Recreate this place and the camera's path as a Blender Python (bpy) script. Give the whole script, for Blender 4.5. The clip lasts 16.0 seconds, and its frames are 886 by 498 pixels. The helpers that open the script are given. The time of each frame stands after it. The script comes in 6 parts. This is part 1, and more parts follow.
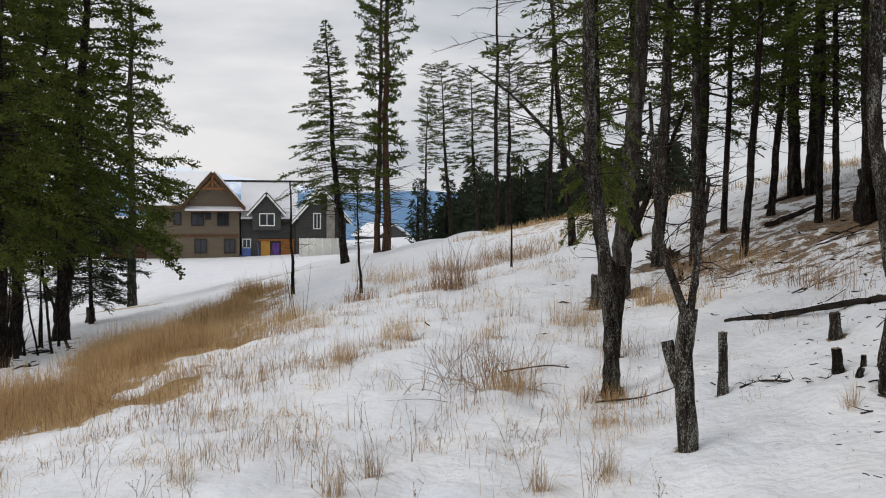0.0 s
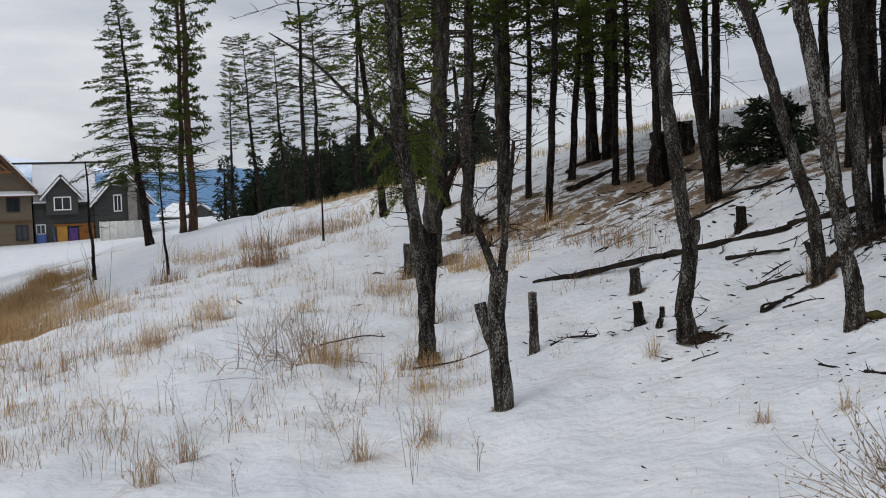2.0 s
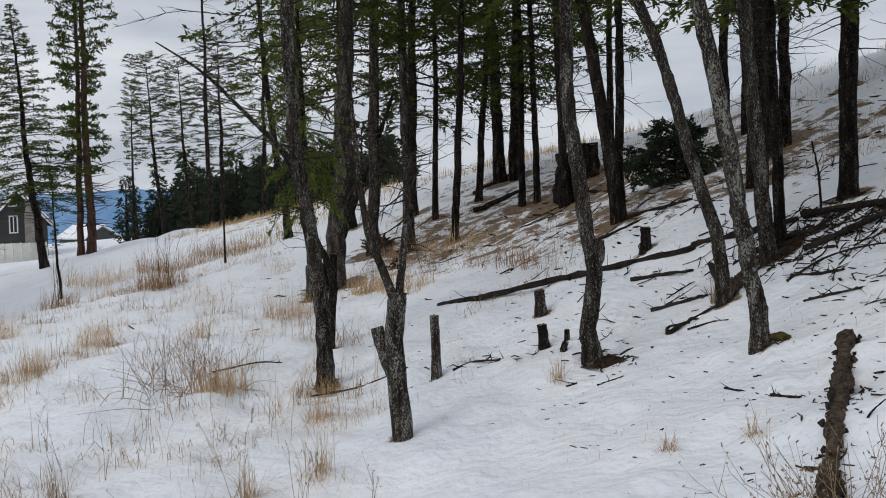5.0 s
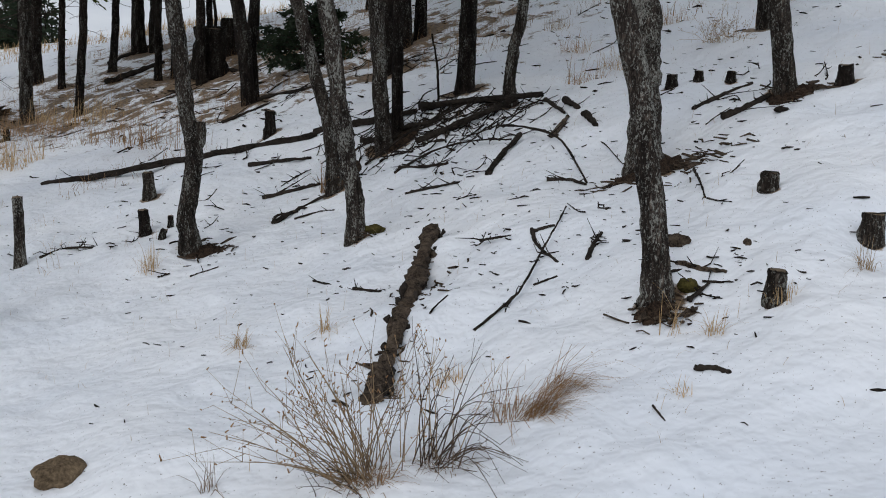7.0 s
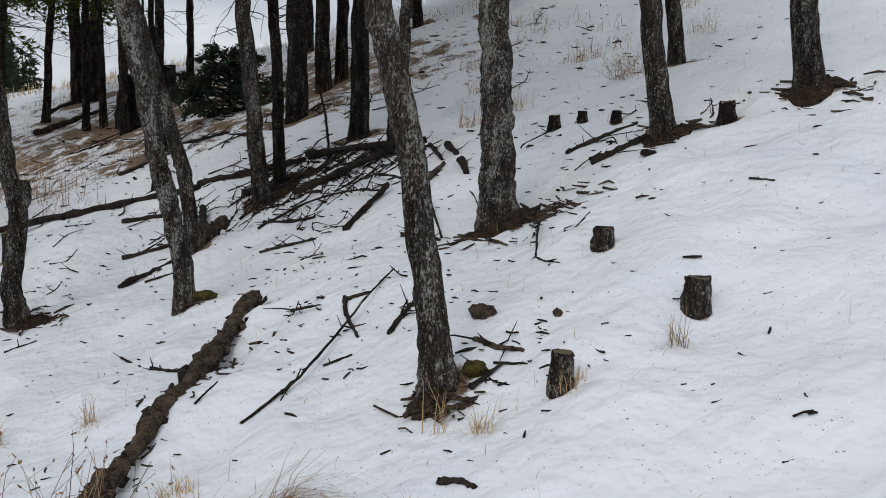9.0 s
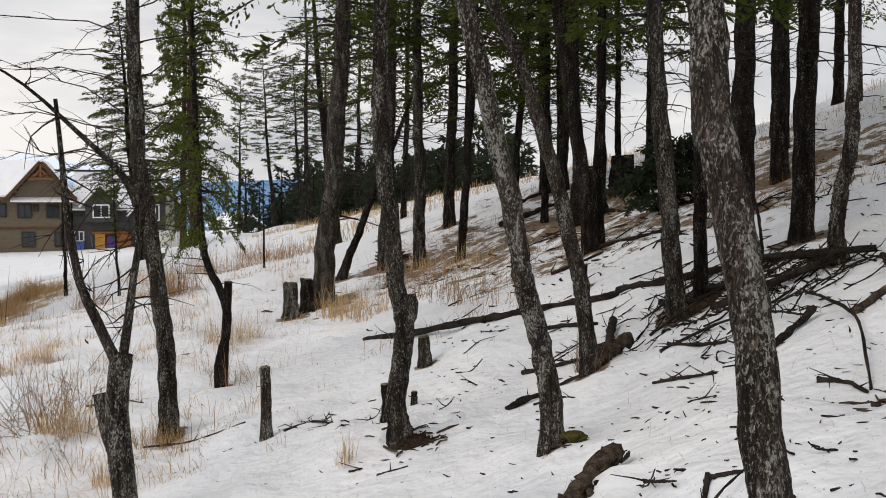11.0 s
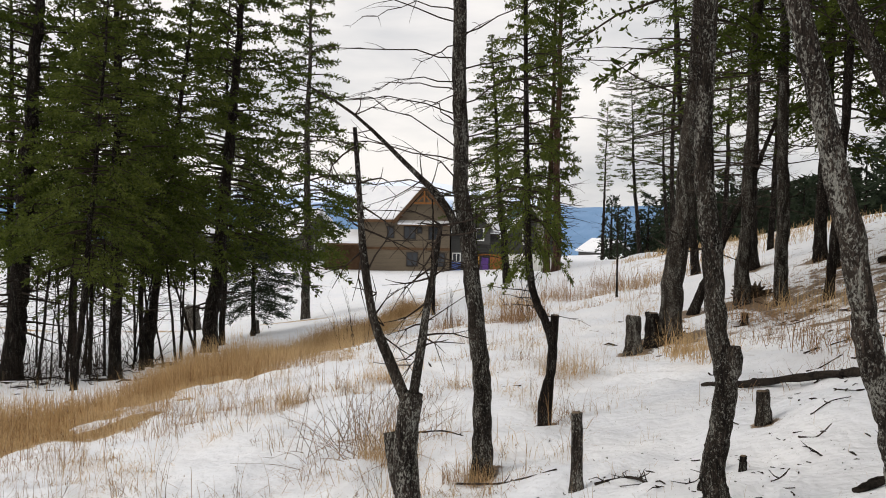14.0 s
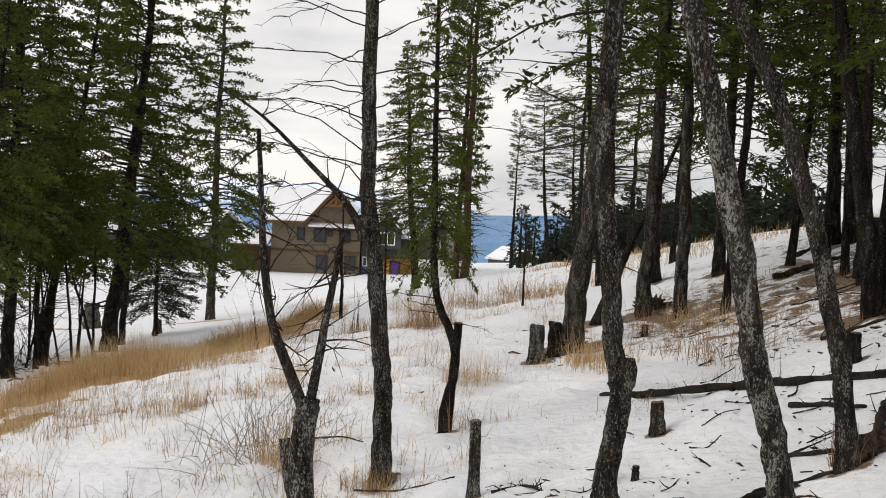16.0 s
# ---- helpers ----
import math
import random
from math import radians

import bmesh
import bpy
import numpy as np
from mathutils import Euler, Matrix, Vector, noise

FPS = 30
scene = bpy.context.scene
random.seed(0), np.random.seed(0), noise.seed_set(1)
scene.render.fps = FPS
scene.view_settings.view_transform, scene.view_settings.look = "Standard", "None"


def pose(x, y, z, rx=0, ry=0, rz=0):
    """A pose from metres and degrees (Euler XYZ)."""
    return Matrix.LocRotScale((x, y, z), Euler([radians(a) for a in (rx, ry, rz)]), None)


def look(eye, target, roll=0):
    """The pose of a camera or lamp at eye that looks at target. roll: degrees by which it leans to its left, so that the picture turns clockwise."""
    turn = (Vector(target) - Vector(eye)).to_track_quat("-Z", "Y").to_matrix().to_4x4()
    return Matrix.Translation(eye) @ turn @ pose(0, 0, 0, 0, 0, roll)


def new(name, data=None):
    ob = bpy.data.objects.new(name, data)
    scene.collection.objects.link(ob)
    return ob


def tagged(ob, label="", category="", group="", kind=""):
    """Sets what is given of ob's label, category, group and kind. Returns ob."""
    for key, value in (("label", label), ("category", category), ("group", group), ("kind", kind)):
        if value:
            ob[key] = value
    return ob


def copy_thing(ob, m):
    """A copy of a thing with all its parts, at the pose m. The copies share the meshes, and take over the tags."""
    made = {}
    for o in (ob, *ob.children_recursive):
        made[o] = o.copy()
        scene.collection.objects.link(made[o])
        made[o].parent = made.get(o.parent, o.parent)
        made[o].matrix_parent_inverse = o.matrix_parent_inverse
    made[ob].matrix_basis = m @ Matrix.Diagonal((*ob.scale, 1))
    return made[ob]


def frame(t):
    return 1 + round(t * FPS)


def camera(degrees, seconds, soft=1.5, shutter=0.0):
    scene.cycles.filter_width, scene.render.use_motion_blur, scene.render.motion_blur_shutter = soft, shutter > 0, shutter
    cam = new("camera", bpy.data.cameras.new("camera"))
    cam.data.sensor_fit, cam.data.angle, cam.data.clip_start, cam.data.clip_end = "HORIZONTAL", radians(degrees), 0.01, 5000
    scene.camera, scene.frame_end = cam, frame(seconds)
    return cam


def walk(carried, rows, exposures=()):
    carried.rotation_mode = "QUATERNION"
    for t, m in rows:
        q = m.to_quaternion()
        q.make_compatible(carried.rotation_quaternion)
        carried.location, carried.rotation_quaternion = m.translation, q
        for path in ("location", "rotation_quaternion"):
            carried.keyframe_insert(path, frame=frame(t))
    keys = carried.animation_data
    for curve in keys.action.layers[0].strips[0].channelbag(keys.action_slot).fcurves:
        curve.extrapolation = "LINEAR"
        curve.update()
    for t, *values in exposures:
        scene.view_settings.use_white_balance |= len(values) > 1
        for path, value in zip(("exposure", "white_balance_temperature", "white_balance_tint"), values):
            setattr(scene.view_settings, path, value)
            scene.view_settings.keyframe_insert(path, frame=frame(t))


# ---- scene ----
cam = camera(48.25, 16.0, soft=1.0)
LEAN = -1.9
PATH = [
    (0, (0.013, -0.148, 1.434), (-0.061, 1.849, 1.355), -1.6),
    (0.5, (0.014, -0.138, 1.426), (0.045, 1.86, 1.35), -1.6),
    (1, (0.017, -0.095, 1.42), (0.117, 1.9, 1.328), -2.0),
    (1.5, (0.02, -0.101, 1.414), (0.203, 1.887, 1.295), -2.7),
    (2, (0.021, -0.077, 1.399), (0.321, 1.895, 1.251), -3.5),
    (2.5, (0.09, -0.001, 1.401), (0.467, 1.957, 1.244), -3.7),
    (3, (0.142, 0.068, 1.399), (0.527, 2.025, 1.258), -3.7),
    (3.2, (0.154, 0.111, 1.397), (0.513, 2.074, 1.27), -3.6),
    (5.3, (0.15, 0.19, 1.365), (0.698, 2.11, 1.249), -3.0),
    (5.5, (0.223, 0.166, 1.368), (0.868, 2.054, 1.226), -2.9),
    (6, (0.433, 0.139, 1.38), (1.326, 1.915, 1.163), -1.6),
    (6.5, (0.533, 0.169, 1.368), (1.577, 1.846, 1.055), 0.1),
    (7, (0.617, 0.307, 1.355), (1.691, 1.954, 0.992), 0.9),
    (7.5, (0.72, 0.317, 1.373), (1.827, 1.942, 1.004), 0.8),
    (8, (1.02, 0.212, 1.321), (2.184, 1.8, 0.971), 0.7),
    (8.2, (1.139, 0.223, 1.322), (2.329, 1.795, 0.985), 0.6),
    (10.3, (2.125, 0.659, 1.512), (2.656, 2.582, 1.367), -2.5),
    (10.5, (2.171, 0.716, 1.518), (2.585, 2.668, 1.386), -2.5),
    (11, (2.323, 0.874, 1.527), (2.51, 2.862, 1.418), -1.7),
    (11.5, (2.42, 1.024, 1.525), (2.447, 3.021, 1.426), -1.0),
    (12, (2.488, 1.173, 1.532), (2.381, 3.168, 1.446), -0.6),
    (12.5, (2.601, 1.321, 1.544), (2.352, 3.304, 1.482), -0.8),
    (13, (2.616, 1.335, 1.551), (2.236, 3.298, 1.505), -1.0),
    (13.5, (2.595, 1.366, 1.553), (2.108, 3.305, 1.513), -1.1),
    (14, (2.586, 1.408, 1.559), (2.042, 3.332, 1.518), -0.8),
    (14.5, (2.586, 1.417, 1.559), (2.04, 3.341, 1.514), -0.4),
    (15, (2.608, 1.412, 1.562), (2.101, 3.346, 1.517), 0.3),
    (15.5, (2.624, 1.433, 1.573), (2.188, 3.385, 1.53), 0.7),
    (16, (2.621, 1.426, 1.569), (2.252, 3.392, 1.538), 1.0),
]
walk(cam, [(t, pose(0, 0, 0, 0, LEAN, 0) @ look(eye, target, roll)) for t, eye, target, roll in PATH],
     exposures=[(0, -0.06, 6650, 11), (1.5, -0.12, 6450, 11), (2.5, -0.25, 6300, 10), (3.2, -0.24, 6300, 10), (5.5, -0.12, 6300, 10), (7, -0.18, 6150, 10), (8.2, -0.18, 6150, 10), (10.5, 0.1, 6850, 12), (12, 0.13, 6920, 12), (13, 0.18, 6990, 12), (16, 0.19, 7010, 12)])

# ---- light ----
world = bpy.data.worlds.new("world")
scene.world = world
world.use_nodes = True
wn, wl = world.node_tree.nodes, world.node_tree.links
wn.clear()
sky = wn.new("ShaderNodeTexSky")
sky.sky_type, sky.sun_disc = "NISHITA", False
sky.sun_elevation, sky.sun_rotation = radians(38), radians(-70)
sky_level = wn.new("ShaderNodeVectorMath")
sky_level.operation = "SCALE"
sky_level.inputs["Scale"].default_value = 0.1
wl.new(sky.outputs["Color"], sky_level.inputs[0])
coord = wn.new("ShaderNodeTexCoord")
stretch = wn.new("ShaderNodeMapping")
stretch.inputs["Scale"].default_value = (1.6, 1.6, 7.0)
wl.new(coord.outputs["Generated"], stretch.inputs["Vector"])
cloud = wn.new("ShaderNodeTexNoise")
cloud.inputs["Scale"].default_value, cloud.inputs["Detail"].default_value, cloud.inputs["Roughness"].default_value = 1.7, 6, 0.52
wl.new(stretch.outputs["Vector"], cloud.inputs["Vector"])
tones = wn.new("ShaderNodeValToRGB")
tones.color_ramp.elements[0].position, tones.color_ramp.elements[0].color = 0.36, (0.56, 0.60, 0.66, 1)
tones.color_ramp.elements[1].position, tones.color_ramp.elements[1].color = 0.60, (0.90, 0.91, 0.93, 1)
wl.new(cloud.outputs["Fac"], tones.inputs["Fac"])
cover = wn.new("ShaderNodeMix")
cover.data_type = "RGBA"
cover.inputs["Factor"].default_value = 0.93
wl.new(sky_level.outputs["Vector"], cover.inputs["A"])
wl.new(tones.outputs["Color"], cover.inputs["B"])
back = wn.new("ShaderNodeBackground")
back.inputs["Strength"].default_value = 0.95
wl.new(cover.outputs["Result"], back.inputs["Color"])
wout = wn.new("ShaderNodeOutputWorld")
wl.new(back.outputs["Background"], wout.inputs["Surface"])

sun = new("sun", bpy.data.lights.new("sun", "SUN"))
sun.data.energy, sun.data.angle, sun.data.color = 0.95, radians(28), (1.0, 0.96, 0.9)
sun.matrix_world = look((-30, -10, 28), (0, 8, 0))


# ---- materials ----
def surface(name, low, high, scale=6.0, rough=0.85, bump=0.4, grain=60.0, squash=(1, 1, 1), metal=0.0, extra=None):
    """Colour from low to high by coarse noise, broken up by fine grain, with relief from both."""
    m = bpy.data.materials.new(name)
    m.use_nodes = True
    n, l = m.node_tree.nodes, m.node_tree.links
    b = n["Principled BSDF"]
    b.inputs["Roughness"].default_value, b.inputs["Metallic"].default_value = rough, metal
    b.inputs["Specular IOR Level"].default_value = 0.5 if rough < 0.5 else 0.1
    tc, mp = n.new("ShaderNodeTexCoord"), n.new("ShaderNodeMapping")
    mp.inputs["Scale"].default_value = squash
    l.new(tc.outputs["Object"], mp.inputs["Vector"])
    coarse, fine = n.new("ShaderNodeTexNoise"), n.new("ShaderNodeTexNoise")
    coarse.inputs["Scale"].default_value, coarse.inputs["Detail"].default_value = scale, 5
    fine.inputs["Scale"].default_value, fine.inputs["Detail"].default_value = grain, 3
    l.new(mp.outputs["Vector"], coarse.inputs["Vector"])
    l.new(mp.outputs["Vector"], fine.inputs["Vector"])
    both = n.new("ShaderNodeMath")
    both.operation = "MULTIPLY_ADD"
    both.inputs[1].default_value = 0.45
    l.new(fine.outputs["Fac"], both.inputs[0])
    half = n.new("ShaderNodeMath")
    half.operation = "MULTIPLY"
    half.inputs[1].default_value = 0.55
    l.new(coarse.outputs["Fac"], half.inputs[0])
    l.new(half.outputs[0], both.inputs[2])
    ramp = n.new("ShaderNodeValToRGB")
    ramp.color_ramp.elements[0].position, ramp.color_ramp.elements[0].color = 0.36, (*low, 1)
    ramp.color_ramp.elements[1].position, ramp.color_ramp.elements[1].color = 0.64, (*high, 1)
    l.new(both.outputs[0], ramp.inputs["Fac"])
    tint = n.new("ShaderNodeObjectInfo")
    vary = n.new("ShaderNodeHueSaturation")
    spread = n.new("ShaderNodeMapRange")
    spread.inputs["To Min"].default_value, spread.inputs["To Max"].default_value = 0.85, 1.15
    l.new(tint.outputs["Random"], spread.inputs["Value"])
    l.new(spread.outputs["Result"], vary.inputs["Value"])
    l.new(ramp.outputs["Color"], vary.inputs["Color"])
    l.new(vary.outputs["Color"], b.inputs["Base Color"])
    if bump:
        bp = n.new("ShaderNodeBump")
        bp.inputs["Strength"].default_value, bp.inputs["Distance"].default_value = bump, 0.02
        l.new(both.outputs[0], bp.inputs["Height"])
        l.new(bp.outputs["Normal"], b.inputs["Normal"])
    return m


def bark_surface(name, dark, mid, lichen, amount, plate=16.0):
    """Furrowed bark with patches of pale lichen."""
    m = surface(name, dark, mid, 9.0, 0.95, 0.0, 45.0, (1, 1, 0.25))
    n, l = m.node_tree.nodes, m.node_tree.links
    b = n["Principled BSDF"]
    base = b.inputs["Base Color"].links[0].from_socket
    tc, mp = n.new("ShaderNodeTexCoord"), n.new("ShaderNodeMapping")
    mp.inputs["Scale"].default_value = (1, 1, 0.3)
    l.new(tc.outputs["Object"], mp.inputs["Vector"])
    warp = n.new("ShaderNodeTexNoise")
    warp.inputs["Scale"].default_value, warp.inputs["Detail"].default_value = 22, 4
    l.new(mp.outputs["Vector"], warp.inputs["Vector"])
    shift = n.new("ShaderNodeMix")
    shift.data_type = "VECTOR"
    shift.inputs["Factor"].default_value = 0.16
    l.new(mp.outputs["Vector"], shift.inputs["A"])
    l.new(warp.outputs["Color"], shift.inputs["B"])
    cells = n.new("ShaderNodeTexVoronoi")
    cells.feature = "DISTANCE_TO_EDGE"
    cells.inputs["Scale"].default_value = plate * 2.8
    l.new(shift.outputs["Result"], cells.inputs["Vector"])
    crack = n.new("ShaderNodeMapRange")
    crack.inputs["From Max"].default_value = 0.3
    crack.inputs["To Min"].default_value = 0.35
    l.new(cells.outputs["Distance"], crack.inputs["Value"])
    furrow = n.new("ShaderNodeVectorMath")
    furrow.operation = "SCALE"
    l.new(base, furrow.inputs[0])
    l.new(crack.outputs["Result"], furrow.inputs["Scale"])
    flake_at = n.new("ShaderNodeMapping")
    flake_at.inputs["Scale"].default_value = (1, 1, 0.55)
    l.new(tc.outputs["Object"], flake_at.inputs["Vector"])
    spots = n.new("ShaderNodeTexNoise")
    spots.inputs["Scale"].default_value, spots.inputs["Detail"].default_value, spots.inputs["Roughness"].default_value, spots.inputs["Distortion"].default_value = 120, 5, 0.7, 0.6
    l.new(flake_at.outputs["Vector"], spots.inputs["Vector"])
    zone_at = n.new("ShaderNodeMapping")
    zone_at.inputs["Scale"].default_value = (1, 1, 0.3)
    l.new(tc.outputs["Object"], zone_at.inputs["Vector"])
    zone = n.new("ShaderNodeTexNoise")
    zone.inputs["Scale"].default_value, zone.inputs["Detail"].default_value, zone.inputs["Roughness"].default_value = 16, 5, 0.65
    l.new(zone_at.outputs["Vector"], zone.inputs["Vector"])
    add = n.new("ShaderNodeMath")
    add.operation = "MULTIPLY_ADD"
    add.inputs[1].default_value = 0.6
    l.new(zone.outputs["Fac"], add.inputs[0])
    l.new(spots.outputs["Fac"], add.inputs[2])
    cut = n.new("ShaderNodeMapRange")
    cut.inputs["From Min"].default_value, cut.inputs["From Max"].default_value = 0.94 - amount, 1.04 - amount
    l.new(add.outputs[0], cut.inputs["Value"])
    mix = n.new("ShaderNodeMix")
    mix.data_type = "RGBA"
    l.new(cut.outputs["Result"], mix.inputs["Factor"])
    l.new(furrow.outputs["Vector"], mix.inputs["A"])
    mix.inputs["B"].default_value = (*lichen, 1)
    l.new(mix.outputs["Result"], b.inputs["Base Color"])
    bp = n.new("ShaderNodeBump")
    bp.inputs["Strength"].default_value, bp.inputs["Distance"].default_value = 1.0, 0.016
    l.new(crack.outputs["Result"], bp.inputs["Height"])
    l.new(bp.outputs["Normal"], b.inputs["Normal"])
    return m


def ground_surface():
    """Old granular snow with blown needles, thinning to litter, straw and mud by the sheet's own cover values."""
    m = bpy.data.materials.new("snowy_ground")
    m.use_nodes = True
    n, l = m.node_tree.nodes, m.node_tree.links
    b = n["Principled BSDF"]
    b.inputs["Roughness"].default_value = 0.7
    tc = n.new("ShaderNodeTexCoord")

    def noise_node(scale, detail, rough=0.55):
        t = n.new("ShaderNodeTexNoise")
        t.inputs["Scale"].default_value, t.inputs["Detail"].default_value, t.inputs["Roughness"].default_value = scale, detail, rough
        l.new(tc.outputs["Object"], t.inputs["Vector"])
        return t

    def ramp_node(src, p0, c0, p1, c1):
        r = n.new("ShaderNodeValToRGB")
        r.color_ramp.elements[0].position, r.color_ramp.elements[0].color = p0, (*c0, 1)
        r.color_ramp.elements[1].position, r.color_ramp.elements[1].color = p1, (*c1, 1)
        l.new(src, r.inputs["Fac"])
        return r

    def mixed(fac, a, c):
        x = n.new("ShaderNodeMix")
        x.data_type = "RGBA"
        l.new(fac, x.inputs["Factor"])
        l.new(a, x.inputs["A"])
        l.new(c, x.inputs["B"])
        return x.outputs["Result"]

    soft, fine, grit, patch = noise_node(1.1, 4), noise_node(28, 4), noise_node(85, 2, 0.7), noise_node(3.6, 8, 0.72)
    snow = ramp_node(soft.outputs["Fac"], 0.3, (0.76, 0.79, 0.84), 0.7, (0.86, 0.87, 0.89))
    specks = ramp_node(grit.outputs["Fac"], 0.285, (0.14, 0.105, 0.075), 0.315, (1, 1, 1))
    dirty = n.new("ShaderNodeMix")
    dirty.data_type, dirty.blend_type = "RGBA", "MULTIPLY"
    dirty.inputs["Factor"].default_value = 1.0
    l.new(snow.outputs["Color"], dirty.inputs["A"])
    l.new(specks.outputs["Color"], dirty.inputs["B"])
    litter = ramp_node(fine.outputs["Fac"], 0.35, (0.07, 0.05, 0.035), 0.68, (0.30, 0.20, 0.115))
    straw = ramp_node(fine.outputs["Fac"], 0.3, (0.28, 0.185, 0.08), 0.7, (0.54, 0.39, 0.195))

    def cover_node(name):
        a = n.new("ShaderNodeAttribute")
        a.attribute_name = name
        s = n.new("ShaderNodeMath")
        s.operation = "SUBTRACT"
        l.new(a.outputs["Fac"], s.inputs[0])
        l.new(patch.outputs["Fac"], s.inputs[1])
        r = n.new("ShaderNodeMapRange")
        r.inputs["From Min"].default_value, r.inputs["From Max"].default_value = -0.02, 0.05
        l.new(s.outputs[0], r.inputs["Value"])
        return r.outputs["Result"]

    col = mixed(cover_node("litter"), dirty.outputs["Result"], litter.outputs["Color"])
    col = mixed(cover_node("straw"), col, straw.outputs["Color"])
    l.new(col, b.inputs["Base Color"])
    rel = n.new("ShaderNodeMath")
    rel.operation = "MULTIPLY_ADD"
    rel.inputs[1].default_value = 0.07
    l.new(fine.outputs["Fac"], rel.inputs[0])
    lumps = noise_node(12.0, 2.0, 0.45)
    l.new(lumps.outputs["Fac"], rel.inputs[2])
    bp = n.new("ShaderNodeBump")
    bp.inputs["Strength"].default_value, bp.inputs["Distance"].default_value = 0.6, 0.045
    l.new(rel.outputs[0], bp.inputs["Height"])
    l.new(bp.outputs["Normal"], b.inputs["Normal"])
    return m


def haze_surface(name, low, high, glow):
    """A slope kilometres off: blue haze is painted into its colour, and a glow lifts it."""
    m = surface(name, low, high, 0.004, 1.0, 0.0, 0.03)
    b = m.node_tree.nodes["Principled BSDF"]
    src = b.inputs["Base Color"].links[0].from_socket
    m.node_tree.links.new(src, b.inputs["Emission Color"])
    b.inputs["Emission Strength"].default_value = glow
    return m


def let_through(m, share):
    """Thin needles and blades that pass on some of the light that falls on their far side."""
    n, l = m.node_tree.nodes, m.node_tree.links
    b, out = n["Principled BSDF"], n["Material Output"]
    t, mix = n.new("ShaderNodeBsdfTranslucent"), n.new("ShaderNodeMixShader")
    mix.inputs["Fac"].default_value = share
    l.new(b.inputs["Base Color"].links[0].from_socket, t.inputs["Color"])
    l.new(b.outputs["BSDF"], mix.inputs[1])
    l.new(t.outputs["BSDF"], mix.inputs[2])
    l.new(mix.outputs["Shader"], out.inputs["Surface"])


GROUND = ground_surface()
BARK = bark_surface("lichen_bark", (0.022, 0.017, 0.014), (0.094, 0.076, 0.061), (0.27, 0.265, 0.235), 0.10)
BARK_PALE = bark_surface("pale_lichen_bark", (0.026, 0.020, 0.017), (0.115, 0.092, 0.075), (0.31, 0.305, 0.27), 0.125)
BARK_DARK = bark_surface("dark_bark", (0.011, 0.008, 0.007), (0.046, 0.035, 0.028), (0.17, 0.17, 0.145), 0.06)
BARK_RED = bark_surface("pine_bark", (0.05, 0.03, 0.022), (0.19, 0.11, 0.075), (0.25, 0.2, 0.16), 0.0, 10.0)
TWIG = surface("dead_twig", (0.016, 0.012, 0.010), (0.06, 0.046, 0.036), 20, 0.95, 0.2, 120)
CHAR = surface("weathered_log", (0.007, 0.006, 0.005), (0.045, 0.036, 0.029), 9, 0.95, 0.8, 70)
ROT = surface("rotten_log", (0.010, 0.008, 0.006), (0.135, 0.10, 0.072), 26, 0.95, 1.0, 130)
CUT = surface("cut_wood", (0.10, 0.075, 0.05), (0.27, 0.21, 0.15), 14, 0.9, 0.4, 90)
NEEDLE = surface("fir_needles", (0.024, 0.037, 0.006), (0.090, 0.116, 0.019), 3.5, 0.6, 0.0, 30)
# Same needle mix in a lighter green, for some of the firs.
NEEDLE_LIT = surface("light_green_needles", (0.036, 0.054, 0.010), (0.125, 0.15, 0.03), 3.5, 0.6, 0.0, 30)
NEEDLE_DARK = surface("far_fir_needles", (0.014, 0.022, 0.013), (0.042, 0.058, 0.032), 2.0, 0.7, 0.0, 20)
STRAW = surface("dry_grass", (0.36, 0.235, 0.11), (0.66, 0.475, 0.265), 4, 0.8, 0.0, 40)
STRAW_RED = surface("reddish_dry_grass", (0.22, 0.12, 0.06), (0.46, 0.30, 0.16), 4, 0.8, 0.0, 40)
STRAW_PALE = surface("pale_dry_grass", (0.27, 0.185, 0.105), (0.52, 0.39, 0.245), 4, 0.8, 0.0, 40)
STEM = surface("dead_stems", (0.12, 0.085, 0.06), (0.30, 0.22, 0.155), 6, 0.9, 0.0, 60)
STEM_DARK = surface("dark_wiry_stems", (0.035, 0.025, 0.02), (0.13, 0.095, 0.07), 6, 0.9, 0.0, 60)
MOSS = surface("moss", (0.03, 0.026, 0.009), (0.10, 0.083, 0.024), 20, 1.0, 0.8, 120)
LITTER = surface("bark_litter", (0.008, 0.006, 0.005), (0.075, 0.05, 0.034), 40, 1.0, 1.0, 160)
STONE = surface("brown_stone", (0.045, 0.032, 0.02), (0.20, 0.145, 0.09), 14, 0.9, 0.9, 90)
for leafy in (NEEDLE, NEEDLE_LIT, STRAW, STRAW_RED, STRAW_PALE):
    let_through(leafy, 0.28)
SNOW = surface("roof_snow", (0.78, 0.80, 0.84), (0.87, 0.88, 0.9), 1.5, 0.7, 0.3, 12)


